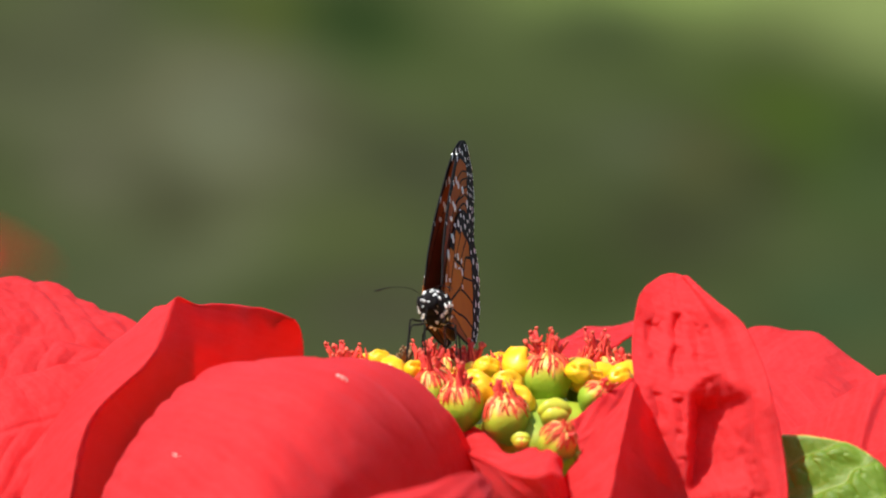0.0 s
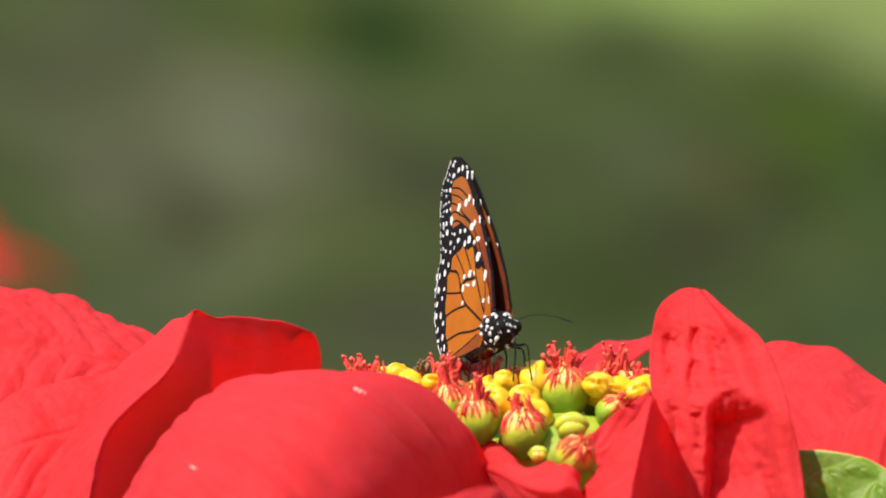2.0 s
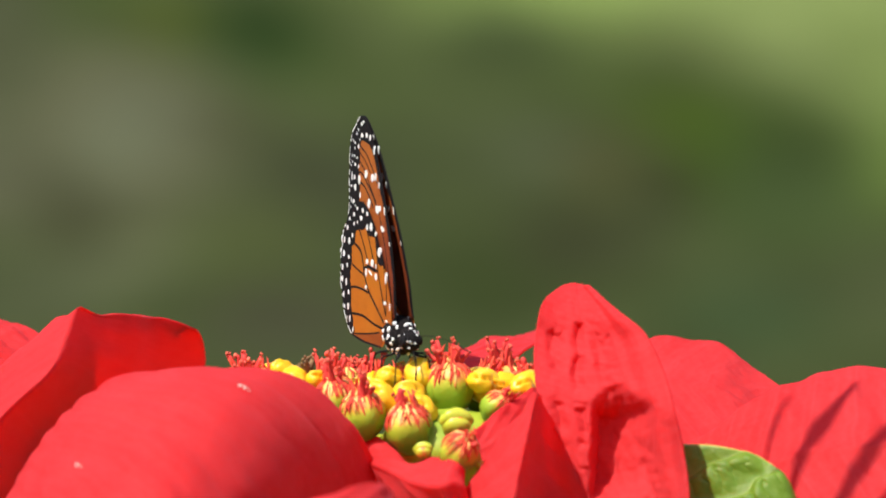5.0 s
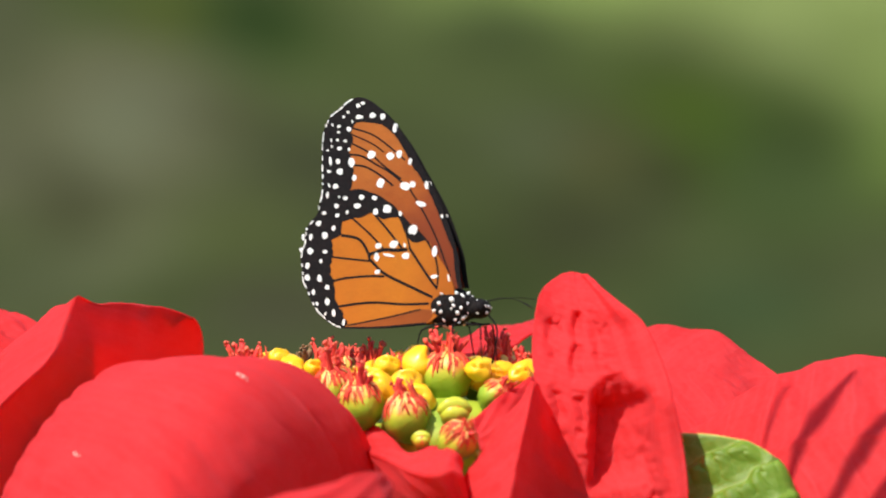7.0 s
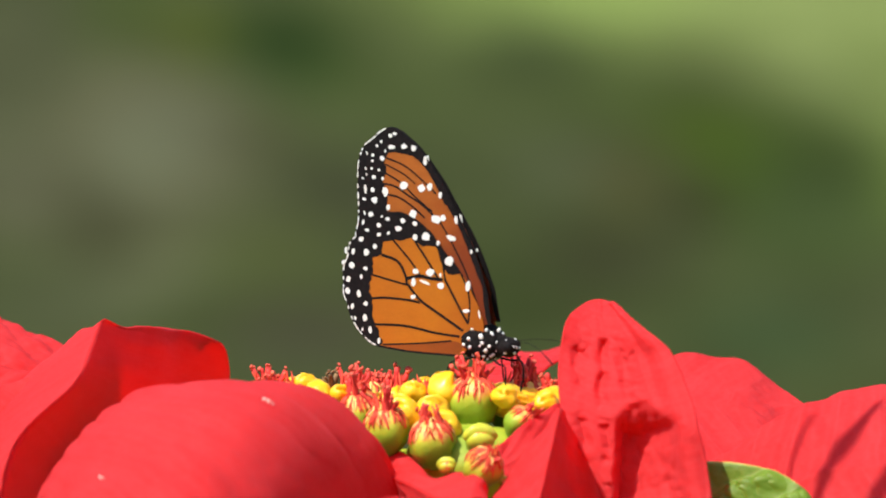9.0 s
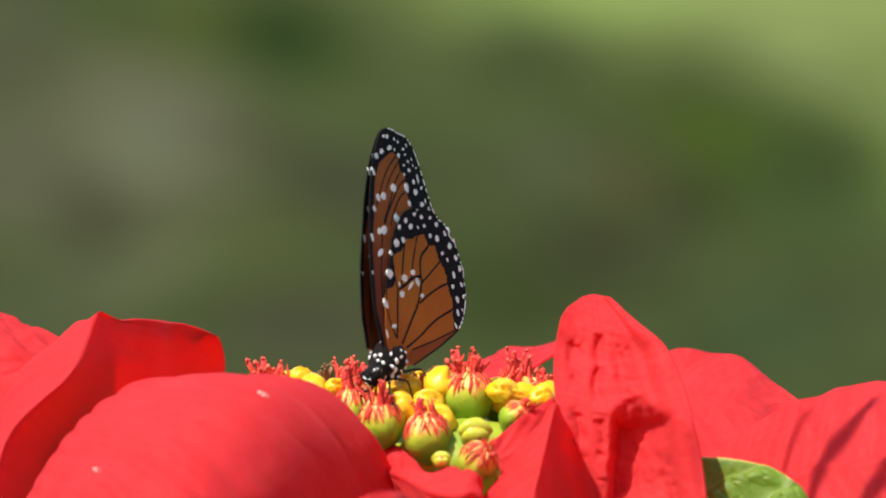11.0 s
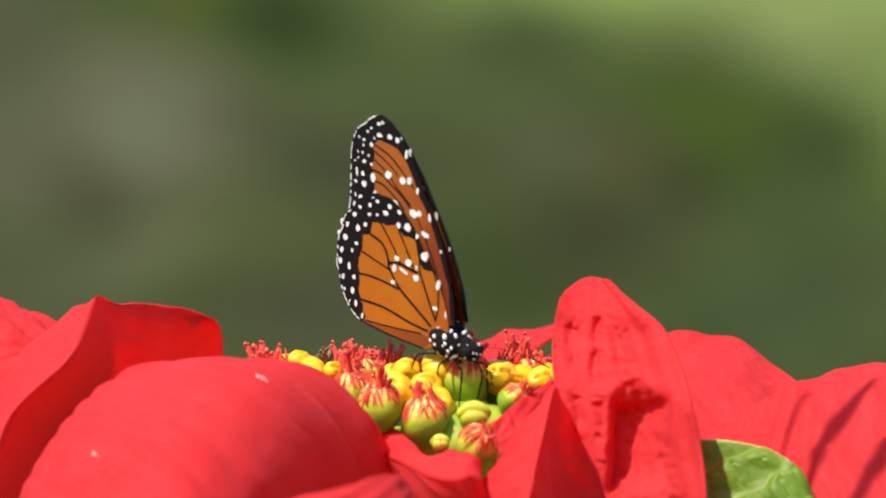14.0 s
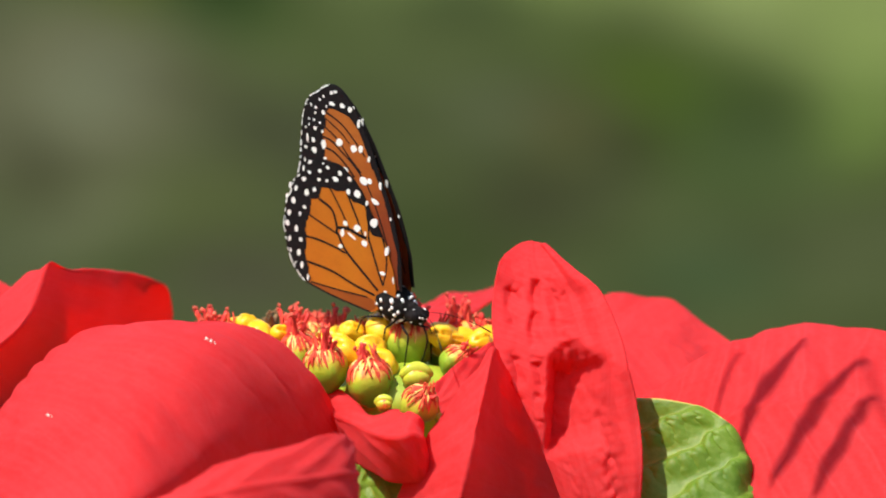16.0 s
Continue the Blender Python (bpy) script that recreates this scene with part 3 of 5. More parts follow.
blade("bract", [
    ((29.0, -30.0, 1047.1), (35.8, -34.0, 1047.2), (41.8, -38.0, 1047.4)),
    ((25.6, -28.0, 1056.4), (32.9, -32.0, 1056.5), (42.4, -38.0, 1056.7)),
    ((21.2, -26.0, 1066.7), (30.0, -29.0, 1066.2), (41.4, -34.5, 1066.9)),
    ((16.6, -23.0, 1075.3), (28.1, -26.0, 1074.5), (39.6, -33.0, 1074.7)),
    ((15.6, -20.0, 1081.3), (26.2, -22.0, 1080.4), (38.0, -29.0, 1080.5)),
    ((16.0, -16.0, 1087.7), (24.8, -17.0, 1086.7), (35.0, -24.0, 1087.1)),
    ((17.3, -12.0, 1092.7), (23.2, -12.0, 1092.2), (30.3, -18.0, 1091.2)),
    ((20.5, -8.0, 1095.4), (23.0, -8.0, 1095.8), (25.4, -10.0, 1095.2))], RED, plant, "upright puckered red bract beside the buds", veins=11, relief=0.12, ripple=0.15, seed=8, fine=0.16, slant=0.7, ribs=0.25, cross=0.28, shape=hollow_lanes, nu=220, nv=130)
blade("bract", [
    ((15.3, -35.0, 1076.4), (15.8, -37.0, 1077.2), (16.6, -33.0, 1076.0)),
    ((8.6, -32.0, 1067.6), (13.8, -42.0, 1068.0), (21.4, -16.0, 1066.4)),
    ((3.0, -31.0, 1058.7), (11.3, -48.0, 1057.0), (26.5, -8.0, 1055.3)),
    ((-1.9, -31.0, 1049.1), (9.3, -50.0, 1047.8), (30.0, -6.0, 1046.3))], RED, plant, "red bract folded along its midrib", veins=5, relief=0.3, ripple=0.2, crease=0.95, seed=9)
blade("bract", [
    ((5.1, -21.0, 1070.0), (6.1, -22.0, 1066.6), (7.1, -24.0, 1060.7)),
    ((10.0, -18.0, 1074.2), (11.5, -20.0, 1070.0), (11.9, -24.0, 1062.2)),
    ((16.0, -6.0, 1077.1), (17.7, -8.0, 1073.2), (18.0, -10.0, 1064.3)),
    ((22.9, 20.0, 1074.8), (23.9, 18.0, 1071.8), (23.8, 14.0, 1063.8))], RED, plant, "small shaded red bract behind a folded one", veins=4, relief=0.3, seed=10, nu=48, nv=32)
blade("bract", [
    ((-18.5, 6.0, 1072.4), (-17.2, 0.0, 1065.6), (-16.2, -2.0, 1059.2)),
    ((-13.8, -9.0, 1069.8), (-12.8, -17.0, 1064.5), (-11.3, -14.0, 1057.9)),
    ((-9.3, -17.0, 1066.7), (-8.6, -28.0, 1063.0), (-7.7, -26.0, 1055.3)),
    ((-5.4, -26.0, 1064.6), (-4.5, -39.0, 1061.3), (-2.7, -34.0, 1053.6)),
    ((-0.8, -29.0, 1065.2), (-0.8, -43.0, 1061.0), (1.6, -36.0, 1052.6)),
    ((1.3, -30.0, 1066.3), (1.6, -42.0, 1061.5), (3.1, -36.0, 1052.6)),
    ((2.8, -30.0, 1064.2), (3.1, -40.0, 1059.7), (3.9, -36.0, 1053.4)),
    ((3.9, -30.0, 1059.1), (4.1, -34.0, 1056.1), (4.3, -35.0, 1053.0))], RED, plant, "small red bract with a curled edge below the buds", veins=5, relief=0.4, ripple=0.5, crease=0.6, seed=11, nu=64, nv=40)
blade("bract", [
    ((-55.5, -108.0, 1042.1), (-54.4, -114.0, 1044.3), (-53.3, -117.0, 1041.5)),
    ((-44.3, -111.0, 1049.4), (-43.9, -117.0, 1049.0), (-42.8, -120.0, 1041.6)),
    ((-39.2, -112.0, 1053.2), (-38.5, -118.0, 1050.9), (-38.1, -121.0, 1041.6)),
    ((-32.9, -111.0, 1056.7), (-32.4, -117.0, 1053.0), (-32.3, -120.0, 1042.7)),
    ((-25.7, -108.0, 1059.7), (-25.4, -114.0, 1054.3), (-25.4, -117.0, 1044.1)),
    ((-17.2, -102.0, 1061.6), (-16.9, -108.0, 1055.3), (-16.8, -111.0, 1045.2)),
    ((-11.3, -95.0, 1063.0), (-10.7, -101.0, 1056.1), (-10.1, -104.0, 1045.9)),
    ((-8.8, -89.0, 1061.4), (-8.2, -95.0, 1055.9), (-7.7, -98.0, 1046.5))], RED, plant, "red bract pleated below a larger one", veins=6, relief=0.6, ripple=0.4, seed=12, nu=64, nv=40)
blade("leaf", [
    ((40.9, -21.0, 1067.7), (39.0, -24.0, 1058.7), (38.8, -31.0, 1047.2)),
    ((47.5, -23.0, 1067.5), (46.3, -26.0, 1058.8), (46.0, -34.0, 1046.9)),
    ((54.1, -25.0, 1065.9), (54.0, -29.0, 1058.0), (53.2, -36.0, 1047.0)),
    ((59.7, -28.0, 1061.3), (59.7, -32.0, 1055.1), (58.9, -37.0, 1047.6)),
    ((63.4, -30.0, 1049.2), (63.6, -30.0, 1048.7), (63.4, -31.0, 1048.3))], LEAF, plant, "green leaf with quilted, paler veins", veins=6, relief=1.75, ripple=0.05, seed=13, fine=0.12, bands=(0.42, -0.91, 6.6, 2.5), nu=170, nv=150)
blade("leaf", [
    ((-9.2, -26.0, 1055.3), (-8.3, -28.0, 1052.0), (-9.2, -32.0, 1045.2)),
    ((-4.3, -22.0, 1057.9), (-3.3, -26.0, 1052.9), (-3.3, -30.0, 1045.1)),
    ((0.6, -22.0, 1056.7), (1.6, -24.0, 1051.8), (1.6, -28.0, 1045.1))], LEAF, plant, "small green leaf under the buds", veins=4, relief=0.6, seed=14, nu=40, nv=24)

# another head of the same kind, well behind
far = thing("poinsettia", (0, 0, 0), "red poinsettia head far behind, out of focus", "flower")
FAR_AT = Vector((-352.0, 3000.0, 1074.0))
for k in range(7):
    a = 2 * math.pi * k / 7 + 0.1
    st = []
    for q in range(6):
        u = q / 5
        w = 26 * math.sin(math.pi * (0.06 + 0.92 * u)) ** 0.8
        r = 6 + 92 * u
        zz = 34 * math.sin(2.4 * u) - 10 * u + (14 if k % 2 else 0)
        st.append(tuple(tuple(FAR_AT + Vector((r * math.cos(a) - e * w * math.sin(a), r * math.sin(a) + e * w * math.cos(a), zz + (5 if e else 0)))) for e in (-1, 0, 1)))
    blade("bract", st, RED, far, veins=7, relief=0.6, seed=40 + k, nu=32, nv=20)
bm = bmesh.new()
tube(bm, smooth_path([(-0.34, 3.0, 0.0), (-0.352, 3.0, 0.6), (-0.352, 3.0, 1.07)], 8), 0.007, 10)
part("stem", bm, STEM, far, "green stem")

# green mass on which the cups crowd
bm = bmesh.new()
for v in ball(bm, Vector((-8.4, 6.0, 1061.4)) * MM, (0.024, 0.011, 0.0075), 28, 18):
    v.co += v.normal * noise.noise(v.co * 160) * 0.0014
for v in ball(bm, Vector((1.5, -6.0, 1066.5)) * MM, (0.0125, 0.0125, 0.0075), 28, 18):
    v.co += v.normal * noise.noise(v.co * 160) * 0.0014
part("receptacle", bm, CORE, plant, "green crowded flower base")

# stem and lower leaves
bm = bmesh.new()
tube(bm, smooth_path([(0.02, 0.02, 0.0), (0.0, 0.03, 0.35), (0.01, 0.01, 0.8), (-0.002, 0.0, 1.045)], 14), [0.009 - 0.0003 * k for k in range(15)], 12)
part("stem", bm, STEM, plant, "green upright stem")


def low_leaf(turn, height, length, width, droop, seed):
    st = []
    for k in range(6):
        s = k / 5
        w = width * math.sin(math.pi * (0.08 + 0.9 * s)) ** 0.8
        r = 12 + length * s
        z = height + 18 * math.sin(s * 2.2) - droop * s * s
        c, sn = math.cos(turn), math.sin(turn)
        st.append(tuple((r * c - e * w * sn, r * sn + e * w * c, z + (4 if e else 0)) for e in (-1, 0, 1)))
    return blade("leaf", st, LEAF, plant, "green ribbed leaf", veins=9, relief=0.7, ripple=0.8, seed=seed, nu=48, nv=32)


for k, (turn, height, length, width, droop) in enumerate(((0.9, 960, 120, 34, 40), (2.3, 930, 130, 36, 50), (3.7, 945, 115, 34, 60), (5.4, 900, 130, 36, 55), (0.2, 860, 140, 38, 60), (1.7, 840, 135, 36, 60), (4.5, 820, 140, 38, 65), (3.0, 800, 130, 36, 60))):
    low_leaf(turn, height, length, width, droop, 20 + k)

# ---- cyathia ----


def lathe(bm, profile, sides=20, lobes=0, depth=0.0):
    rings = []
    for r, z in profile:
        rings.append([bm.verts.new((r * (1 + depth * math.cos(lobes * a)) * math.cos(a), r * (1 + depth * math.cos(lobes * a)) * math.sin(a), z)) for a in (2 * math.pi * k / sides for k in range(sides))])
    for a, b in zip(rings, rings[1:]):
        for k in range(sides):
            bm.faces.new((a[k], a[(k + 1) % sides], b[(k + 1) % sides], b[k]))
    bm.faces.new(rings[0][::-1])
    bm.faces.new(rings[-1])


CUP_SIDE = ((0.7, -1.5), (1.8, -0.9), (3.1, 0.2), (3.9, 1.7), (4.2, 3.4), (4.0, 4.9), (3.45, 6.1), (2.7, 6.9), (1.9, 7.3), (1.2, 7.4))


def cup_mesh():
    bm = bmesh.new()
    lathe(bm, [(p * MM, q * MM) for p, q in CUP_SIDE], 30, 5, 0.05)
    for v in bm.verts:
        v.co.xy *= 1 + 0.10 * noise.noise(v.co * 260)
    return bm


def gland_mesh(rng, shut=False):
    """Two fleshy lips round a slit."""
    bm = bmesh.new()
    sh = rng.uniform(0, 9)
    if shut:
        for sg, big in ((1, 1.0), (-1, 0.82)):
            for v in ball(bm, (0, 0, 0), (1, 1, 1), 18, 12):
                x, y, z = v.co
                lump = 1 + 0.1 * noise.noise((x * 1.4 + sh, y * 1.4, z * 1.4))
                v.co = Vector((x * 3.0 * big * lump, y * 1.5 * big * lump + sg * 0.75 - 0.6 * x * x * (1 if sg > 0 else -0.2), z * 2.0 * big * lump + 0.25 * sg)) * MM
        return bm
    for v in ball(bm, (0, 0, 0), (1, 1, 1), 20, 14):
        x, y, z = v.co
        slit = math.exp(-((y - 0.16 * math.sin(2.2 * x + sh) - 0.1) / 0.13) ** 2) * max(0.0, z + 0.15)
        pinch = 1 - 0.10 * math.exp(-(x / 0.5) ** 2) * abs(y)
        lump = 1 + 0.22 * noise.noise((x * 1.3 + sh, y * 1.3, z * 1.3 + sh))
        v.co = Vector((x * 3.0 * lump, y * 2.5 * pinch * lump * (1 + 0.12 * max(z, 0)), z * 2.6 * lump - slit * 1.5 * (1 - 0.5 * x * x))) * MM
    return bm


def fringe_mesh(rng, n, reach):
    """Thin lobes that lie on the cup's shoulder and run in to its mouth; some stand up like flames."""
    radii, heights = [q[0] for q in CUP_SIDE], [q[1] for q in CUP_SIDE]
    bm = bmesh.new()
    for k in range(n):
        a = 2 * math.pi * (k + rng.uniform(-0.45, 0.45)) / n
        low = rng.uniform(3.3, 6.4)
        flame = rng.random() < 0.38
        tw = rng.uniform(-0.5, 0.5)
        pts = []
        for f in (0.0, 0.35, 0.7, 1.0):
            z = low + (7.25 - low) * f
            r = float(np.interp(z, heights, radii)) + 0.12
            b = a + tw * f * 0.6
            pts.append((r * math.cos(b), r * math.sin(b), z))
        b = a + tw
        if flame:
            hgt = reach * rng.uniform(0.5, 1.2)
            pts += [(1.5 * math.cos(b), 1.5 * math.sin(b), 7.4 + hgt * 0.5), (rng.uniform(0.3, 2.4) * math.cos(b + tw), rng.uniform(0.3, 2.4) * math.sin(b + tw), 7.4 + hgt)]
        else:
            pts += [(0.7 * math.cos(b), 0.7 * math.sin(b), 7.75), (0.1, 0.1, 7.9 + rng.uniform(0, 0.6))]
        w = rng.uniform(0.75, 1.35)
        tube(bm, [p * MM for p in smooth_path(pts, 9)], [q * w for q in (0.00006, 0.00014, 0.00020, 0.00024, 0.00026, 0.00028, 0.00028, 0.00026, 0.00020, 0.00008)], 5)
    return bm


def stamen_meshes(rng, reach):
    a = rng.uniform(0, 2 * math.pi)
    r0, r1 = rng.uniform(0.2, 1.9), rng.uniform(0.8, 3.8)
    c, s = math.cos(a), math.sin(a)
    top = 6.9 + reach * rng.uniform(0.3, 1.15)
    bend = rng.uniform(-1.3, 1.3)
    pts = [(r0 * c, r0 * s, 5.5), ((r0 + r1) * 0.42 * c + bend * s * 0.6, (r0 + r1) * 0.42 * s - bend * c * 0.6, (5.5 + top) / 2), (r1 * c + bend * s, r1 * s - bend * c, top)]
    bm = bmesh.new()
    path = [p * MM for p in smooth_path(pts, 6)]
    w = rng.uniform(0.95, 1.5)
    tube(bm, path, [q * w * rng.uniform(0.85, 1.15) for q in (0.00056, 0.00052, 0.00046, 0.00042, 0.00036, 0.00036, 0.00030)], 6)
    heads = bmesh.new()
    tip = path[-1]
    out = Vector((-s, c, 0)) * 0.00032
    for sg in (-1, 1):
        if rng.random() < 0.8:
            for v in ball(heads, tip + out * sg * rng.uniform(0.7, 1.5) + Vector((0, 0, rng.uniform(-0.0002, 0.0006))), (0.00044 * rng.uniform(0.6, 1.1), 0.00034, 0.00028 * rng.uniform(0.8, 2.2)), 7, 5, Euler((rng.uniform(-1, 1), rng.uniform(-1, 1), rng.uniform(-1, 1))).to_matrix().to_4x4()):
                v.co += Vector((0.0001, 0.0001, 0.00012)) * noise.noise(v.co * 2500)
    if not heads.verts:
        ball(heads, tip, 0.0003, 6, 4)
    return bm, heads


SEED = [0]


def cyathium(at, size, tilt, turn, stamens=7, reach=4.0, glands=(), fringe=9, old=False, label=""):
    """One cup with its lobes, stamens and glands. glands: (direction in degrees, size, young)."""
    SEED[0] += 1
    rng = random.Random(SEED[0] * 7)
    cup = part("cyathium", cup_mesh(), CUP, plant, label)
    cup.matrix_basis = Matrix.Translation(Vector(at) * MM) @ Euler((radians(tilt[0]), radians(tilt[1]), 0)).to_matrix().to_4x4() @ Matrix.Rotation(radians(turn), 4, "Z") @ Matrix.Scale(size, 4)
    if fringe:
        part("fringe", fringe_mesh(rng, fringe * 2 + 12, 2.8), FRINGE_RED if not old else WITHERED, cup, "red curled lobes")
        part("fringe", fringe_mesh(rng, fringe // 2 + 5, 1.3), FRINGE_YELLOW, cup, "yellow curled lobes")
    for k in range(max(2, round(stamens * 0.75))):
        a, b = stamen_meshes(rng, reach)
        st = part("stamen", a, WITHERED if old else FILAMENT, cup)
        an = part("anther", b, WITHERED if old else ANTHER, st)
    for ang, gs, young in glands:
        gl = part("gland", gland_mesh(rng), YOUNG if young else GLAND, cup, "young lime-green two-lipped gland" if young else "glossy yellow two-lipped gland")
        a = radians(ang - turn)
        gl.matrix_basis = Matrix.Translation(Vector((4.6 * math.cos(a), 4.6 * math.sin(a), 5.2)) * MM) @ Matrix.Rotation(a + math.pi / 2, 4, "Z") @ Matrix.Rotation(radians(-22), 4, "X") @ Matrix.Scale(gs, 4)
    return cup


# foot, size, lean (forward-back, sideways), turn, stamens, reach, glands
FRONT_CUPS = (
    ((-6.1, -16.0, 1067.3), 0.98, (14, -4), 20, 6, 3.4, ((70, 1.3, False),), 12),
    ((-13.8, -13.0, 1069.7), 0.95, (10, -10), 75, 8, 4.2, ((40, 1.15, False),), 12),
    ((1.6, -29.0, 1064.4), 0.80, (27, 22), 140, 3, 0.8, (), 12),
    ((0.8, -5.0, 1074.0), 1.06, (6, 0), 10, 12, 3.6, ((165, 1.25, False),), 13),
    ((-18.6, -6.0, 1072.0), 0.95, (8, -10), 50, 10, 4.4, ((140, 1.0, False),), 11),
    ((-20.0, 6.0, 1072.5), 1.0, (2, -6), 110, 16, 4.2, ((-95, 0.9, False),), 11),
    ((-34.3, 4.0, 1072.4), 1.0, (0, -12), 30, 18, 4.0, ((8, 1.2, False), (-40, 0.95, False)), 10),
)
MIDDLE_CUPS = (
    ((-24.9, 10.0, 1072.7), 0.9, (2, -4), 200, 14, 3.6, ((-60, 0.9, False),), 6),
    ((-12.9, 6.0, 1072.4), 0.95, (0, 0), 15, 9, 4.4, ((-35, 1.2, False), (20, 1.1, False)), 9),
    ((-6.9, 10.0, 1072.3), 0.95, (-2, 4), 85, 6, 1.8, ((-70, 1.4, False), (20, 1.25, False)), 7),
    ((7.5, -14.0, 1072.7), 0.64, (10, 44), 40, 4, 3.0, (), 9),
    ((6.6, 2.0, 1073.6), 0.92, (4, 8), 60, 6, 2.6, ((-95, 1.3, False), (-40, 1.0, False)), 7),
    ((9.5, 12.0, 1073.9), 1.0, (0, 6), 33, 16, 4.2, ((-20, 0.9, False),), 10),
    ((13.4, 2.0, 1072.9), 0.95, (4, 12), 80, 14, 3.8, ((-80, 1.35, False),), 10),
)
BACK_CUPS = (
    ((-14.6, 20.0, 1073.2), 0.9, (-6, 0), 12, 10, 3.4, (), 8),
    ((-2.4, 20.0, 1073.8), 0.9, (-8, 2), 45, 9, 3.0, ((-100, 1.2, False),), 8),
    ((-29.4, -2.0, 1073.6), 0.9, (4, -10), 45, 3, 1.0, ((-40, 1.2, False), (60, 1.15, False)), 5),
    ((-17.6, 18.0, 1073.8), 0.9, (-6, 0), 60, 12, 3.6, (), 8),
    ((-8.4, 0.0, 1072.9), 0.9, (2, 0), 60, 5, 2.0, ((-30, 1.1, False), (170, 1.2, False)), 8),
)
for k, (at, size, tilt, turn, stamens, reach, glands, fringe) in enumerate(FRONT_CUPS + MIDDLE_CUPS + BACK_CUPS):
    cyathium(at, size, tilt, turn, stamens, reach, glands, fringe, k == 7, "withered brown cyathium" if k == 7 else "green and yellow cyathium with red stamens")


def closed_bud(at, size, tilt, turn):
    """A young cup that shows little but its two lime-green lips."""
    SEED[0] += 1
    cup = part("bud", cup_mesh(), CUP, plant, "young closed green bud")
    cup.matrix_basis = Matrix.Translation(Vector(at) * MM) @ Euler((radians(tilt[0]), radians(tilt[1]), radians(turn))).to_matrix().to_4x4() @ Matrix.Scale(size * 0.62, 4)
    lip = part("gland", gland_mesh(random.Random(SEED[0]), True), YOUNG, cup, "young lime-green two-lipped gland")
    lip.matrix_basis = Matrix.Translation(Vector((0, -0.6, 4.9)) * MM) @ Matrix.Scale(1.72, 4)


closed_bud((1.6, -18.0, 1069.6), 0.95, (38, 0), 12)
closed_bud((-3.4, -27.0, 1065.9), 0.55, (42, -10), -10)
closed_bud((6.0, -27.0, 1063.5), 0.32, (35, 10), 25)

# glands that crowd between the cups
for at, gs, turn, lean in (((-9.8, -4.0, 1079.2), 0.82, 10, 53), ((-4.6, 3.0, 1080.7), 0.86, -30, 38), ((-6.2, -11.0, 1076.5), 0.94, 5, 63), ((-1.9, -4.0, 1077.8), 0.61, 40, 58), ((6.4, -9.0, 1078.6), 0.82, -15, 63), ((13.7, -8.0, 1077.4), 0.82, 20, 58), ((-28.9, -3.0, 1080.5), 0.78, 15, 48), ((-26.5, -8.0, 1078.3), 0.78, -10, 58), ((-22.7, -6.0, 1078.8), 0.70, 25, 58), ((-11.9, -8.0, 1077.0), 0.78, -20, 58), ((-7.8, 4.0, 1080.3), 0.66, 30, 43), ((-15.2, -4.0, 1077.8), 0.57, 0, 58), ((8.8, -6.0, 1077.4), 0.66, 35, 58)):
    gl = part("gland", gland_mesh(random.Random(int(at[0] * 10))), GLAND, plant, "glossy yellow two-lipped gland")
    gl.matrix_basis = Matrix.Translation(Vector(at) * MM) @ Euler((radians(lean), 0, radians(turn))).to_matrix().to_4x4() @ Matrix.Scale(gs, 4)

# crumbs of pollen on the bracts
CRUMB = plain("pale_crumb", (0.75, 0.62, 0.5, 1), (0.85, 0.75, 0.62, 1), 900, 0.8)
for host, row, col, n in ((front, 52, 41, 7), (front, 93, 72, 4)):
    rng = random.Random(row * 5 + col)
    at = host.data.vertices[row * 111 + col]
    bm = bmesh.new()
    side = at.normal.orthogonal().normalized()
    for k in range(n):
        a = rng.uniform(0, 6.28)
        off = (side * math.cos(a) + at.normal.cross(side) * math.sin(a)) * rng.uniform(0, 0.0011)
        ball(bm, at.co + off + at.normal * 0.0003, (rng.uniform(0.0001, 0.00035), rng.uniform(0.0001, 0.0003), rng.uniform(0.0001, 0.00025)), 6, 4)
    part("crumb", bm, CRUMB, plant, "pale crumbs of pollen")

# ---- branch added above, out of view, whose leaves shade the flower ----
branch = thing("branch", (0, 0, 0), "unseen leafy branch added to shade the red flower", "branch")
def shade_leaflet(path, w, seed):
    st = []
    for q in range(9):
        u = q / 8
        m = spline(path, u)
        e = np.array((w * math.sin(math.pi * (0.12 + 0.74 * u)), 0.3, 0.5))
        st.append((tuple(m - e), tuple(m), tuple(m + e)))
    blade("leaf", st, LEAF, branch, "narrow green leaf added to cast a shade streak", veins=3, relief=0.1, ripple=0.2, seed=seed, nu=24, nv=8)


FOOT = []
# placed towards the sun to darken the furrows of the large bract
SHADE_LEAVES = (
        (((5.6, -75.7, 1214.0), (-8.8, -97.7, 1198.0)), 2.0), (((15.9, -83.7, 1211.3), (-2.9, -105.7, 1191.8)), 2.3), (((-6.8, -75.7, 1212.4), (-12.8, -89.7, 1204.2)), 0.7), (((18.6, -91.7, 1201.6), (6.1, -107.7, 1186.5)), 2.2)
)
for k, (path, w) in enumerate(SHADE_LEAVES):
    shade_leaflet(path, w, 63 + k)
    FOOT.append(path[0])
TWIG = [tuple(np.array(p) * MM) for p in ((-358.5, -447.1, 1557.1), (-233.8, -447.1, 1557.1), (-175.6, -447.1, 1557.1), (-134.1, -447.1, 1557.1), (-92.5, -447.1, 1557.1), (-67.6, -447.1, 1557.1))]
bm = bmesh.new()
tube(bm, smooth_path(TWIG, 20), [0.0022 - 0.00009 * k for k in range(21)], 8)
part("twig", bm, STEM, branch, "thin green twig of the added branch")
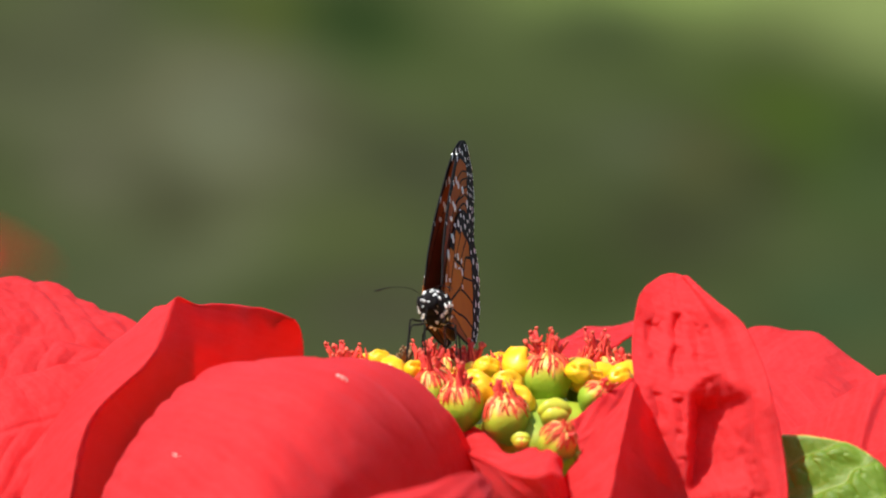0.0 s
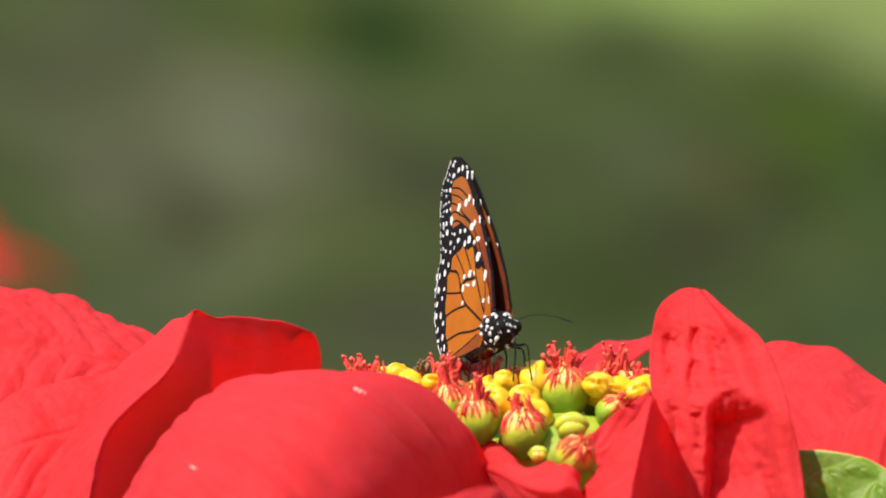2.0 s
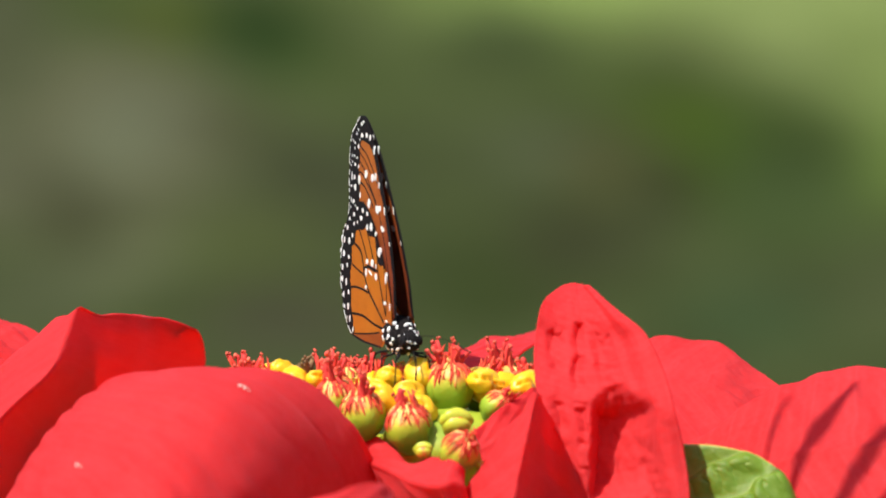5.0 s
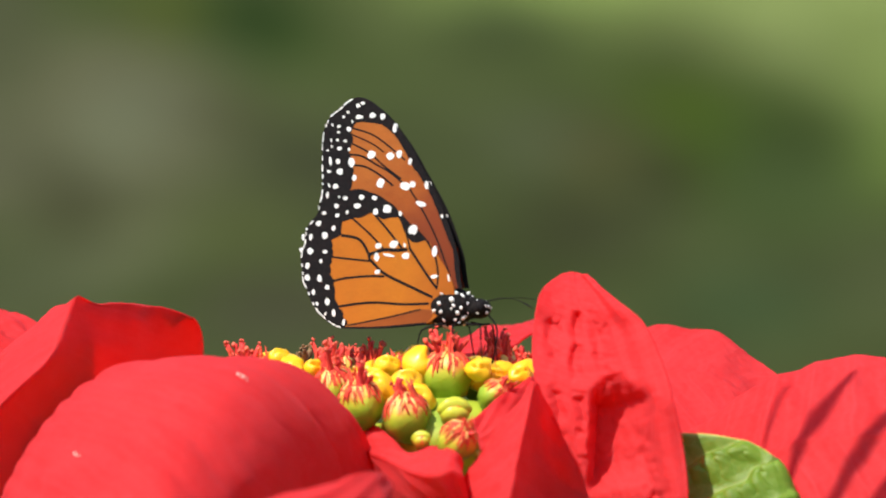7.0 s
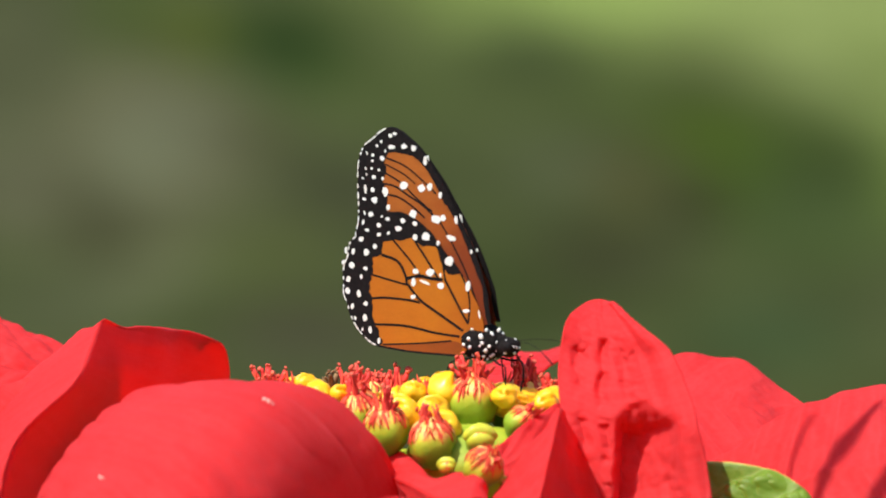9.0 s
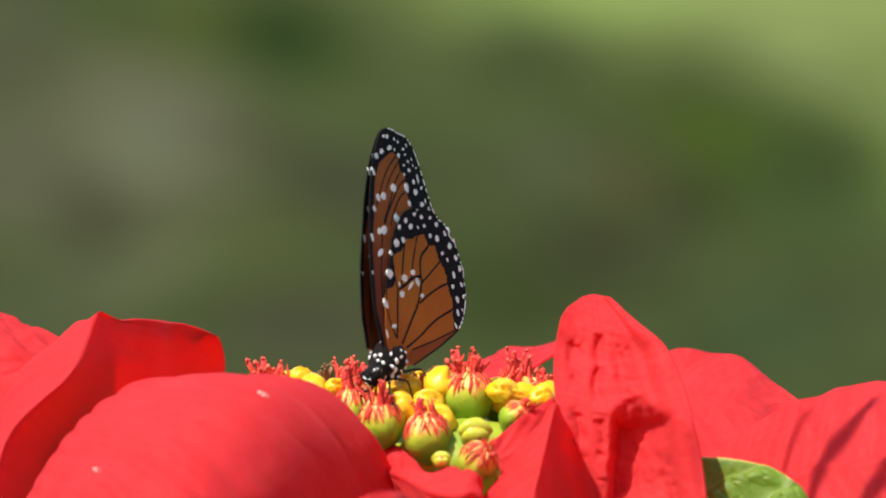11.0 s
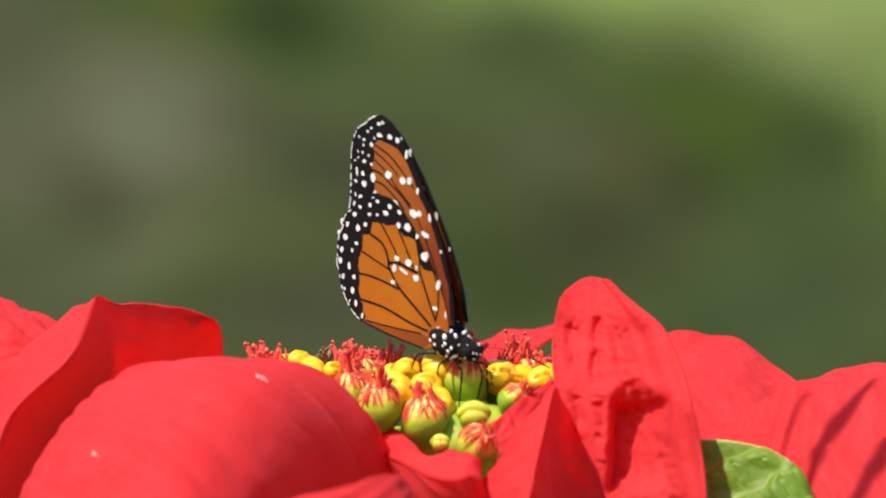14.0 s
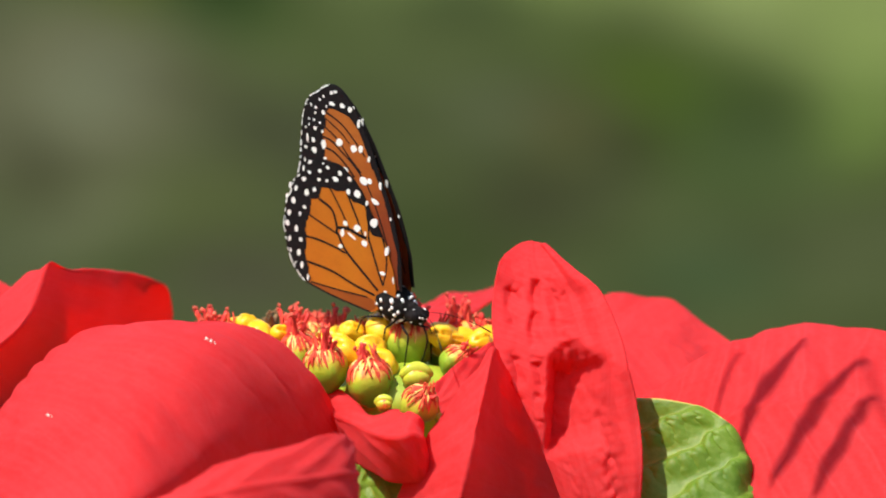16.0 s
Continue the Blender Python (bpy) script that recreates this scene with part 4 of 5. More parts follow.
for k, foot in enumerate(FOOT):
    bm = bmesh.new()
    a, b = Vector(foot) * MM, Vector(spline(TWIG, 0.36 + 0.026 * k))
    rise = a + SUN_TO * 0.12
    tube(bm, [a, rise, (rise + b) / 2 + Vector((0.004, 0, 0.003)), b], 0.0003, 6)
    part("leaf_stalk", bm, STEM, branch, "thin stalk of an added leaf")
# ---- butterfly ----
fly = thing("butterfly", (0, 0, 1.09), "orange and black butterfly with white spots, feeding on the buds", "butterfly")
HINGE = Vector((-0.0010, 0.0, 0.0025))


def wing_sheet(bm, outline, thick, n=160):
    """A flat plate of the given outline in the wing's own plane, y being its thickness."""
    loop = [spline(outline, k / n) for k in range(n + 1)]
    front = [bm.verts.new((p[0] * MM, -thick / 2, p[1] * MM)) for p in loop]
    back = [bm.verts.new((p[0] * MM, thick / 2, p[1] * MM)) for p in loop]
    bm.faces.new(front)
    bm.faces.new(back[::-1])
    for k in range(len(loop)):
        q = (k + 1) % len(loop)
        bm.faces.new((front[q], front[k], back[k], back[q]))


def wing_band(bm, outer, inner, thick, scallop=0.0, teeth=9, n=90, rag=0.0):
    """A band between two edges."""
    rng = random.Random(5)
    rows = []
    for k in range(n + 1):
        s = k / n
        a, b = spline(outer, s), spline(inner, s)
        d = (b - a) / max(np.linalg.norm(b - a), 1e-6)
        a = a - d * (0.02 + scallop * abs(math.sin(math.pi * s * teeth)))
        b = b + d * rag * (abs(math.sin(math.pi * s * teeth)) - 0.5 + rng.uniform(-0.2, 0.2))
        rows.append([bm.verts.new((p[0] * MM, y * thick / 2, p[1] * MM)) for p, y in ((a, -1), (b, -1), (b, 1), (a, 1))])
    for a, b in zip(rows, rows[1:]):
        for k in range(4):
            bm.faces.new((a[k], a[(k + 1) % 4], b[(k + 1) % 4], b[k]))
    bm.faces.new(rows[0][::-1])
    bm.faces.new(rows[-1])


def wing_line(bm, pts, width, thick):
    rows = []
    n = 10
    for k in range(n + 1):
        p = spline(pts, k / n)
        q = spline(pts, min(1, k / n + 0.03)) - spline(pts, max(0, k / n - 0.03))
        side = np.array((-q[1], q[0])) / max(np.linalg.norm(q), 1e-6) * width / 2
        rows.append([bm.verts.new((w[0] * MM, y * thick / 2, w[1] * MM)) for w, y in ((p + side, -1), (p - side, -1), (p - side, 1), (p + side, 1))])
    for a, b in zip(rows, rows[1:]):
        for k in range(4):
            bm.faces.new((a[k], a[(k + 1) % 4], b[(k + 1) % 4], b[k]))
    bm.faces.new(rows[0][::-1])
    bm.faces.new(rows[-1])


def wing_spot(bm, x, z, rx, rz, thick, turn=0.0, rng=None):
    n = 12
    rim = []
    for k in range(n):
        a = 2 * math.pi * k / n
        w = 1 + (rng.uniform(-0.16, 0.16) if rng else 0)
        u, v = rx * math.cos(a) * w, rz * math.sin(a) * w
        rim.append((x + u * math.cos(turn) - v * math.sin(turn), z + u * math.sin(turn) + v * math.cos(turn)))
    f = [bm.verts.new((p[0] * MM, -thick / 2, p[1] * MM)) for p in rim]
    b = [bm.verts.new((p[0] * MM, thick / 2, p[1] * MM)) for p in rim]
    bm.faces.new(f)
    bm.faces.new(b[::-1])
    for k in range(n):
        q = (k + 1) % n
        bm.faces.new((f[q], f[k], b[k], b[q]))


# wing plan in mm from the hinge: forward, up
HIND_MARGIN = [(-3.26, 10.15), (-5.53, 12.19), (-7.82, 14.32), (-9.36, 16.14), (-11.24, 17.42), (-14.15, 18.87), (-17.24, 19.29), (-20.43, 18.59), (-22.96, 16.74), (-24.78, 14.28), (-26.15, 12.69), (-26.51, 10.23), (-27.07, 8.74), (-27.20, 7.42), (-27.01, 4.93), (-26.92, 3.34), (-26.23, 2.03), (-25.02, -0.62), (-23.94, -2.19), (-22.52, -3.50), (-20.86, -4.58), (-19.58, -5.01)]
HIND_INNER = [(-3.53, 9.92), (-6.29, 10.08), (-7.81, 12.61), (-8.53, 14.33), (-11.12, 14.01), (-13.68, 15.11), (-16.42, 14.37), (-18.90, 13.96), (-19.57, 12.88), (-19.63, 11.66), (-21.30, 10.45), (-21.25, 9.25), (-21.29, 7.94), (-21.54, 6.71), (-21.70, 5.58), (-21.53, 4.19), (-20.95, 2.76), (-20.90, 0.75), (-20.38, -0.99), (-19.65, -2.01), (-18.96, -3.53), (-18.32, -4.56)]
HIND_EDGE = HIND_MARGIN + [(-15.82, -5.16), (-11.48, -5.13), (-7.47, -4.84), (-3.45, -4.64), (-1.11, -3.15), (1.58, -0.31), (1.83, 1.73), (0.66, 4.60), (-0.58, 6.46), (-1.72, 8.33), (-3.26, 10.15)]
FORE_MARGIN = [(3.26, 1.37), (2.82, 3.94), (2.56, 6.93), (1.82, 9.58), (0.05, 14.49), (-2.00, 18.88), (-4.21, 22.75), (-6.22, 26.45), (-7.53, 28.38), (-10.02, 31.64), (-12.13, 33.63), (-14.22, 35.12), (-16.46, 35.70), (-18.23, 35.01), (-19.87, 33.72), (-21.52, 32.54), (-22.44, 30.99), (-23.04, 28.96), (-23.21, 26.56), (-23.23, 23.26), (-23.21, 20.96), (-23.38, 18.56), (-23.96, 16.23), (-22.88, 14.79)]
FORE_INNER = [(2.46, 1.33), (2.15, 3.91), (1.78, 6.89), (0.99, 9.54), (-0.85, 14.44), (-2.95, 18.65), (-5.20, 22.50), (-6.85, 25.20), (-8.29, 27.54), (-9.58, 29.17), (-11.36, 30.47), (-13.41, 31.17), (-15.23, 31.47), (-16.91, 30.98), (-17.57, 30.15), (-17.64, 29.55), (-17.39, 28.56), (-17.72, 27.34), (-17.96, 26.03), (-17.56, 24.26), (-17.27, 22.57), (-17.60, 20.40), (-18.60, 18.20), (-20.00, 15.60)]
FORE_EDGE = FORE_MARGIN + [(-16.68, 11.62), (-9.35, 6.00), (-2.01, 0.39), (0.54, -0.27), (1.96, 1.30), (3.26, 1.37)]
HIND_FOLD = [(-18.31, -4.66), (-10.98, -3.46), (-4.46, -2.16), (-2.16, -2.78), (-3.46, -4.54), (-7.48, -4.74), (-11.49, -5.03), (-15.83, -5.06), (-18.31, -4.66)]

# white spots: forward, up, half lengths
FORE_SPOTS = ((-13.8, 25.5, 0.77, 0.69), (-10.2, 25.1, 0.77, 0.60), (-8.5, 25.5, 0.52, 0.60), (-17.6, 24.3, 0.60, 0.77), (-19.9, 22.7, 0.60, 0.52), (-17.1, 21.5, 0.43, 0.52), (-12.1, 20.4, 0.69, 0.77), (-7.4, 19.8, 0.95, 0.69), (-16.1, 32.3, 0.69, 0.34), (-13.5, 32.5, 0.60, 0.43), (-11.6, 32.2, 0.52, 0.52), (-9.3, 30.0, 0.34, 0.77), (-18.1, 30.2, 0.43, 0.43), (-19.9, 26.8, 0.43, 0.34), (-20.2, 24.5, 0.43, 0.43), (-20.7, 20.1, 0.52, 0.43), (-6.4, 24.1, 0.34, 0.52), (-5.9, 20.0, 0.52, 0.52), (-4.4, 16.5, 0.95, 0.43), (-3.3, 19.8, 0.34, 0.77), (-0.4, 14.2, 0.26, 0.34))
FORE_DOTS = ((-16.3, 34.3, 0.43, 0.34), (-15.4, 34.7, 0.43, 0.26), (-20.0, 30.7, 0.34, 0.26), (-20.1, 29.7, 0.26, 0.26), (-19.1, 32.4, 0.26, 0.26), (-18.2, 33.2, 0.26, 0.26), (-20.3, 28.3, 0.26, 0.26), (-18.8, 28.1, 0.26, 0.26), (-18.1, 26.6, 0.26, 0.34), (-22.0, 22.8, 0.43, 0.26), (-21.7, 24.6, 0.26, 0.69), (-22.2, 26.5, 0.26, 0.17), (-21.2, 31.0, 0.17, 0.34), (-21.5, 28.3, 0.17, 0.26), (-21.4, 27.2, 0.17, 0.26), (-17.4, 31.5, 0.17, 0.26), (-22.0, 20.3, 0.17, 0.43), (-22.3, 18.6, 0.26, 0.52))
HIND_SPOTS = ((-20.4, 16.6, 0.43, 0.43), (-22.8, 15.4, 0.43, 0.34), (-23.9, 13.6, 0.52, 0.43), (-21.0, 12.7, 0.43, 0.43), (-16.4, 16.5, 0.69, 0.43), (-15.6, 18.0, 0.52, 0.43), (-13.1, 17.8, 0.52, 0.34), (-12.9, 15.4, 0.43, 0.60), (-10.7, 15.8, 0.77, 0.69), (-5.8, 12.0, 0.86, 0.77), (-22.7, 11.4, 0.52, 0.52), (-25.5, 8.7, 0.52, 0.52), (-26.1, 6.1, 0.43, 0.52), (-26.1, 4.0, 0.52, 0.52), (-23.8, 3.8, 0.43, 0.60), (-22.3, 2.2, 0.43, 0.43), (-22.3, -0.4, 0.43, 0.60), (-12.4, 9.3, 0.60, 0.43), (-9.5, 9.5, 0.86, 0.60), (-12.8, 7.3, 0.43, 0.69), (-10.5, 7.6, 1.03, 0.26), (-7.2, 7.4, 0.69, 0.52), (-1.7, 8.0, 0.43, 0.86), (-1.9, 3.6, 0.69, 0.34))
HIND_DOTS = ((-20.3, 14.9, 0.43, 0.34), (-18.4, 15.4, 0.26, 0.34), (-18.7, 17.9, 0.43, 0.34), (-8.2, 14.9, 0.34, 0.43), (-26.9, 11.2, 0.26, 0.60), (-25.4, 11.2, 0.34, 0.52), (-27.3, 9.0, 0.34, 0.43), (-22.7, 8.5, 0.43, 0.34), (-23.5, 6.9, 0.26, 0.43), (-25.0, 1.4, 0.34, 0.52), (-24.3, -0.7, 0.26, 0.34), (-21.1, -2.4, 0.34, 0.60), (-19.2, -4.1, 0.26, 0.52), (-22.7, -2.5, 0.17, 0.34), (-7.4, 9.3, 0.26, 0.43), (-12.7, 4.7, 0.52, 0.34), (0.9, 3.3, 0.17, 0.69), (-19.9, 18.2, 0.26, 0.17))


def fringe_dashes(ob, margin, n, lo, hi, seed):
    """Short white dashes of scales along the outer edge."""
    rng = random.Random(seed)
    for k in range(n):
        s = lo + (hi - lo) * (k + 0.5 + rng.uniform(-0.25, 0.25)) / n
        p, d = spline(margin, s), spline(margin, s + 0.01) - spline(margin, s - 0.01)
        bm = bmesh.new()
        wing_spot(bm, p[0], p[1], rng.uniform(0.25, 0.75), rng.uniform(0.10, 0.17), 0.00024, math.atan2(d[1], d[0]), rng)
        part("fringe", bm, WHITE, ob, "white edge scales").data.shade_flat()


HIND_VEINS = (([(-2.20, -0.07), (-6.60, 2.01), (-11.34, 4.34), (-13.97, 6.83)], 0.5), ([(-14.15, 6.61), (-14.43, 8.08), (-16.16, 10.58), (-19.59, 11.37)], 0.5), ([(-13.95, 6.63), (-17.74, 7.07), (-21.65, 7.60)], 0.34), ([(-11.28, 3.84), (-14.32, 3.97), (-18.64, 3.74), (-21.61, 3.18)], 0.4), ([(-2.87, -1.16), (-7.92, -1.17), (-14.05, -0.72), (-20.84, -1.35)], 0.42))
CELL_VEINS = (([(-14.09, 7.82), (-11.45, 8.55), (-9.11, 8.43), (-6.90, 8.50)], 0.6), ([(-11.47, 8.64), (-13.80, 11.17), (-17.43, 14.35)], 0.36), ([(-7.82, 8.59), (-10.56, 11.97), (-13.38, 15.14)], 0.40), ([(-6.42, 8.76), (-7.38, 12.36), (-8.54, 14.43)], 0.34), ([(-1.26, 1.35), (-2.70, 3.19), (-4.80, 6.25), (-6.52, 8.75)], 0.45), ([(-1.28, 1.55), (-1.13, 4.38), (-1.70, 7.33), (-3.25, 10.05)], 0.34), ([(-18.41, -4.67), (-10.98, -3.46), (-4.46, -2.16)], 0.28), ([(-19.58, -5.01), (-15.82, -5.16), (-11.48, -5.13), (-3.45, -4.64)], 0.35))
FORE_VEINS = (([(-17.38, 30.36), (-13.60, 29.06), (-10.47, 26.92), (-7.31, 24.29)], 0.3), ([(-17.62, 29.25), (-13.82, 27.55), (-11.41, 25.87)], 0.26), ([(-18.05, 27.83), (-14.44, 26.02), (-11.59, 23.57), (-8.14, 21.05)], 0.3), ([(-18.44, 25.71), (-15.71, 25.35), (-13.01, 23.79), (-10.22, 22.24), (-6.43, 19.14)], 0.34), ([(-17.84, 23.84), (-15.00, 23.39), (-12.20, 21.84), (-9.69, 19.87)], 0.34), ([(-6.75, 19.53), (-4.34, 15.76), (-1.54, 10.41), (1.04, 3.55)], 0.3), ([(-9.06, 28.79), (-7.19, 25.80), (-5.40, 22.39)], 0.25))


def wing(name, edge, face, margin, inner, spots, veins, scallop, teeth, dashes, at, seed, label):
    bm = bmesh.new()
    wing_sheet(bm, edge, 0.00010)
    ob = part(name, bm, face, fly, label)
    ob.data.shade_flat()
    ob.matrix_basis = Matrix.Translation(at)
    bm = bmesh.new()
    wing_band(bm, margin, inner, 0.00018, scallop, teeth, n=140, rag=0.3)
    part("border", bm, BLACK, ob, "black border").data.shade_flat()
    for pts, w in veins:
        bm = bmesh.new()
        wing_line(bm, pts, w, 0.00017)
        part("vein", bm, BLACK, ob, "black vein").data.shade_flat()
    rng = random.Random(seed)
    for x, y, rx, ry in spots:
        if max(rx, ry) > 0.5:
            rx, ry = rx * 1.04, ry * 1.1
        bm = bmesh.new()
        wing_spot(bm, x, y, rx, ry, 0.00026, rng.uniform(-0.4, 0.4), rng)
        part("spot", bm, WHITE, ob, "white spot").data.shade_flat()
    fringe_dashes(ob, margin, *dashes, seed)
    return ob


wings = {}
for side, sg in (("right", -1), ("left", 1)):
    fw = wing("forewing", FORE_EDGE, FORE_ORANGE, FORE_MARGIN, FORE_INNER, FORE_SPOTS + FORE_DOTS, FORE_VEINS, 0.1, 9, (17, 0.54, 0.96), HINGE + Vector((0, sg * 0.0017, 0)), 11, "rust-orange forewing with a white-spotted black border")
    hw = wing("hindwing", HIND_EDGE, HIND_ORANGE, HIND_MARGIN, HIND_INNER, HIND_SPOTS + HIND_DOTS, HIND_VEINS + CELL_VEINS, 0.2, 17, (20, 0.43, 0.99), HINGE + Vector((0, sg * 0.0021, 0)), 12, "orange hindwing with black veins and a spotted border")
    bm = bmesh.new()
    wing_sheet(bm, HIND_FOLD, 0.00013)
    part("inner_fold", bm, FOLD_SHADE, hw, "inner fold, its shade painted brown").data.shade_flat()
    wings[side] = (fw, hw)

# body, along x: head in front
bm = bmesh.new()
for v in ball(bm, (-0.0006, 0, 0.0006), (0.0046, 0.0029, 0.0035), 22, 16):
    v.co += v.normal * noise.noise(v.co * 1500) * 0.0003 if v.normal.length else Vector()
thorax = part("thorax", bm, FUR, fly, "furry black thorax with white dots")
bm = bmesh.new()
ball(bm, (0.0048, 0, 0.0002), (0.0021, 0.0019, 0.0018), 16, 12)
ball(bm, (0.0034, 0, 0.0004), (0.0014, 0.0017, 0.0020), 14, 10)
head = part("head", bm, FUR, fly, "black head with white dots")
for sg in (-1, 1):
    bm = bmesh.new()
    ball(bm, (0.0055, sg * 0.00135, 0.0005), (0.00095, 0.00075, 0.00105), 12, 8)
    part("eye", bm, BLACK, head, "dark round eye")
bm = bmesh.new()
tube(bm, smooth_path([(-0.003, 0, -0.0004), (-0.008, 0, -0.0007), (-0.013, 0, -0.0010), (-0.0170, 0, -0.0014)], 12), [0.0017, 0.0018, 0.0018, 0.0018, 0.0018, 0.0018, 0.0017, 0.0017, 0.0016, 0.0015, 0.0013, 0.0010, 0.0004], 12)
for v in bm.verts:
    v.co.y *= 0.32
part("abdomen", bm, BROWN, fly, "slim brown abdomen")


def dots(centre, radii, n, size, seed, parent, name):
    rng = random.Random(seed)
    done = []
    while len(done) < n:
        d = Vector((rng.gauss(0, 1), rng.gauss(0, 1), rng.gauss(0, 1))).normalized()
        if d.z > 0.85 or any((d - e).length < 0.30 for e in done):
            if rng.random() > 0.02:
                continue
        done.append(d)
        p = Vector(centre) + Vector((d.x * radii[0], d.y * radii[1], d.z * radii[2])) * 0.95
        bm = bmesh.new()
        ball(bm, p, (size * rng.uniform(0.4, 1.0), size * rng.uniform(0.4, 0.8), size * rng.uniform(0.5, 1.3)), 7, 5, Euler((rng.uniform(-1, 1), rng.uniform(-1, 1), 0)).to_matrix().to_4x4())
        part(name, bm, WHITE, parent, "white dot")


dots((-0.0006, 0, 0.0006), (0.0046, 0.0029, 0.0035), 64, 0.00056, 3, thorax, "dot")
dots((0.0050, 0, 0.0002), (0.0019, 0.0018, 0.0017), 20, 0.00036, 4, head, "dot")
for sg in (-1, 1):
    bm = bmesh.new()
    path = smooth_path([(0.0060, sg * 0.0006, 0.0014), (0.0100, sg * 0.0022, 0.0020), (0.0140, sg * 0.0046, 0.0015), (0.0178, sg * 0.0070, 0.0000)], 12)
    tube(bm, path, [0.00006] * 9 + [0.00008, 0.00013, 0.00015, 0.00006], 6)
    part("antenna", bm, BLACK, fly, "thin clubbed antenna")
    for k, (x0, kx, ky, kz, fx, fy, fz) in enumerate(((0.0026, 0.0060, 0.0030, -0.0028, 0.0066, 0.0036, -0.0092), (0.0008, 0.0012, 0.0040, -0.0030, 0.0020, 0.0046, -0.0098), (-0.0012, -0.0050, 0.0032, -0.0034, -0.0068, 0.0036, -0.0090))):
        bm = bmesh.new()
        tube(bm, smooth_path([(x0, sg * 0.0012, -0.0022), ((x0 + kx) / 2, sg * (ky + 0.0012) / 2, -0.0026), (kx, sg * ky, kz), ((kx + fx) / 2, sg * (ky + fy) / 2, (kz + fz) / 2), (fx, sg * fy, fz)], 12), [0.00024, 0.00024, 0.00022, 0.00020, 0.00020, 0.00018, 0.00017, 0.00015, 0.00014, 0.00013, 0.00012, 0.00011, 0.00010], 6)
        part("leg", bm, BLACK, fly, "thin black leg")
bm = bmesh.new()
tube(bm, smooth_path([(0.0062, 0, -0.0006), (0.0080, 0, -0.0030), (0.0078, 0, -0.0062), (0.0070, 0, -0.0095)], 10), 0.00016, 6)
part("proboscis", bm, BLACK, fly, "thin black proboscis")

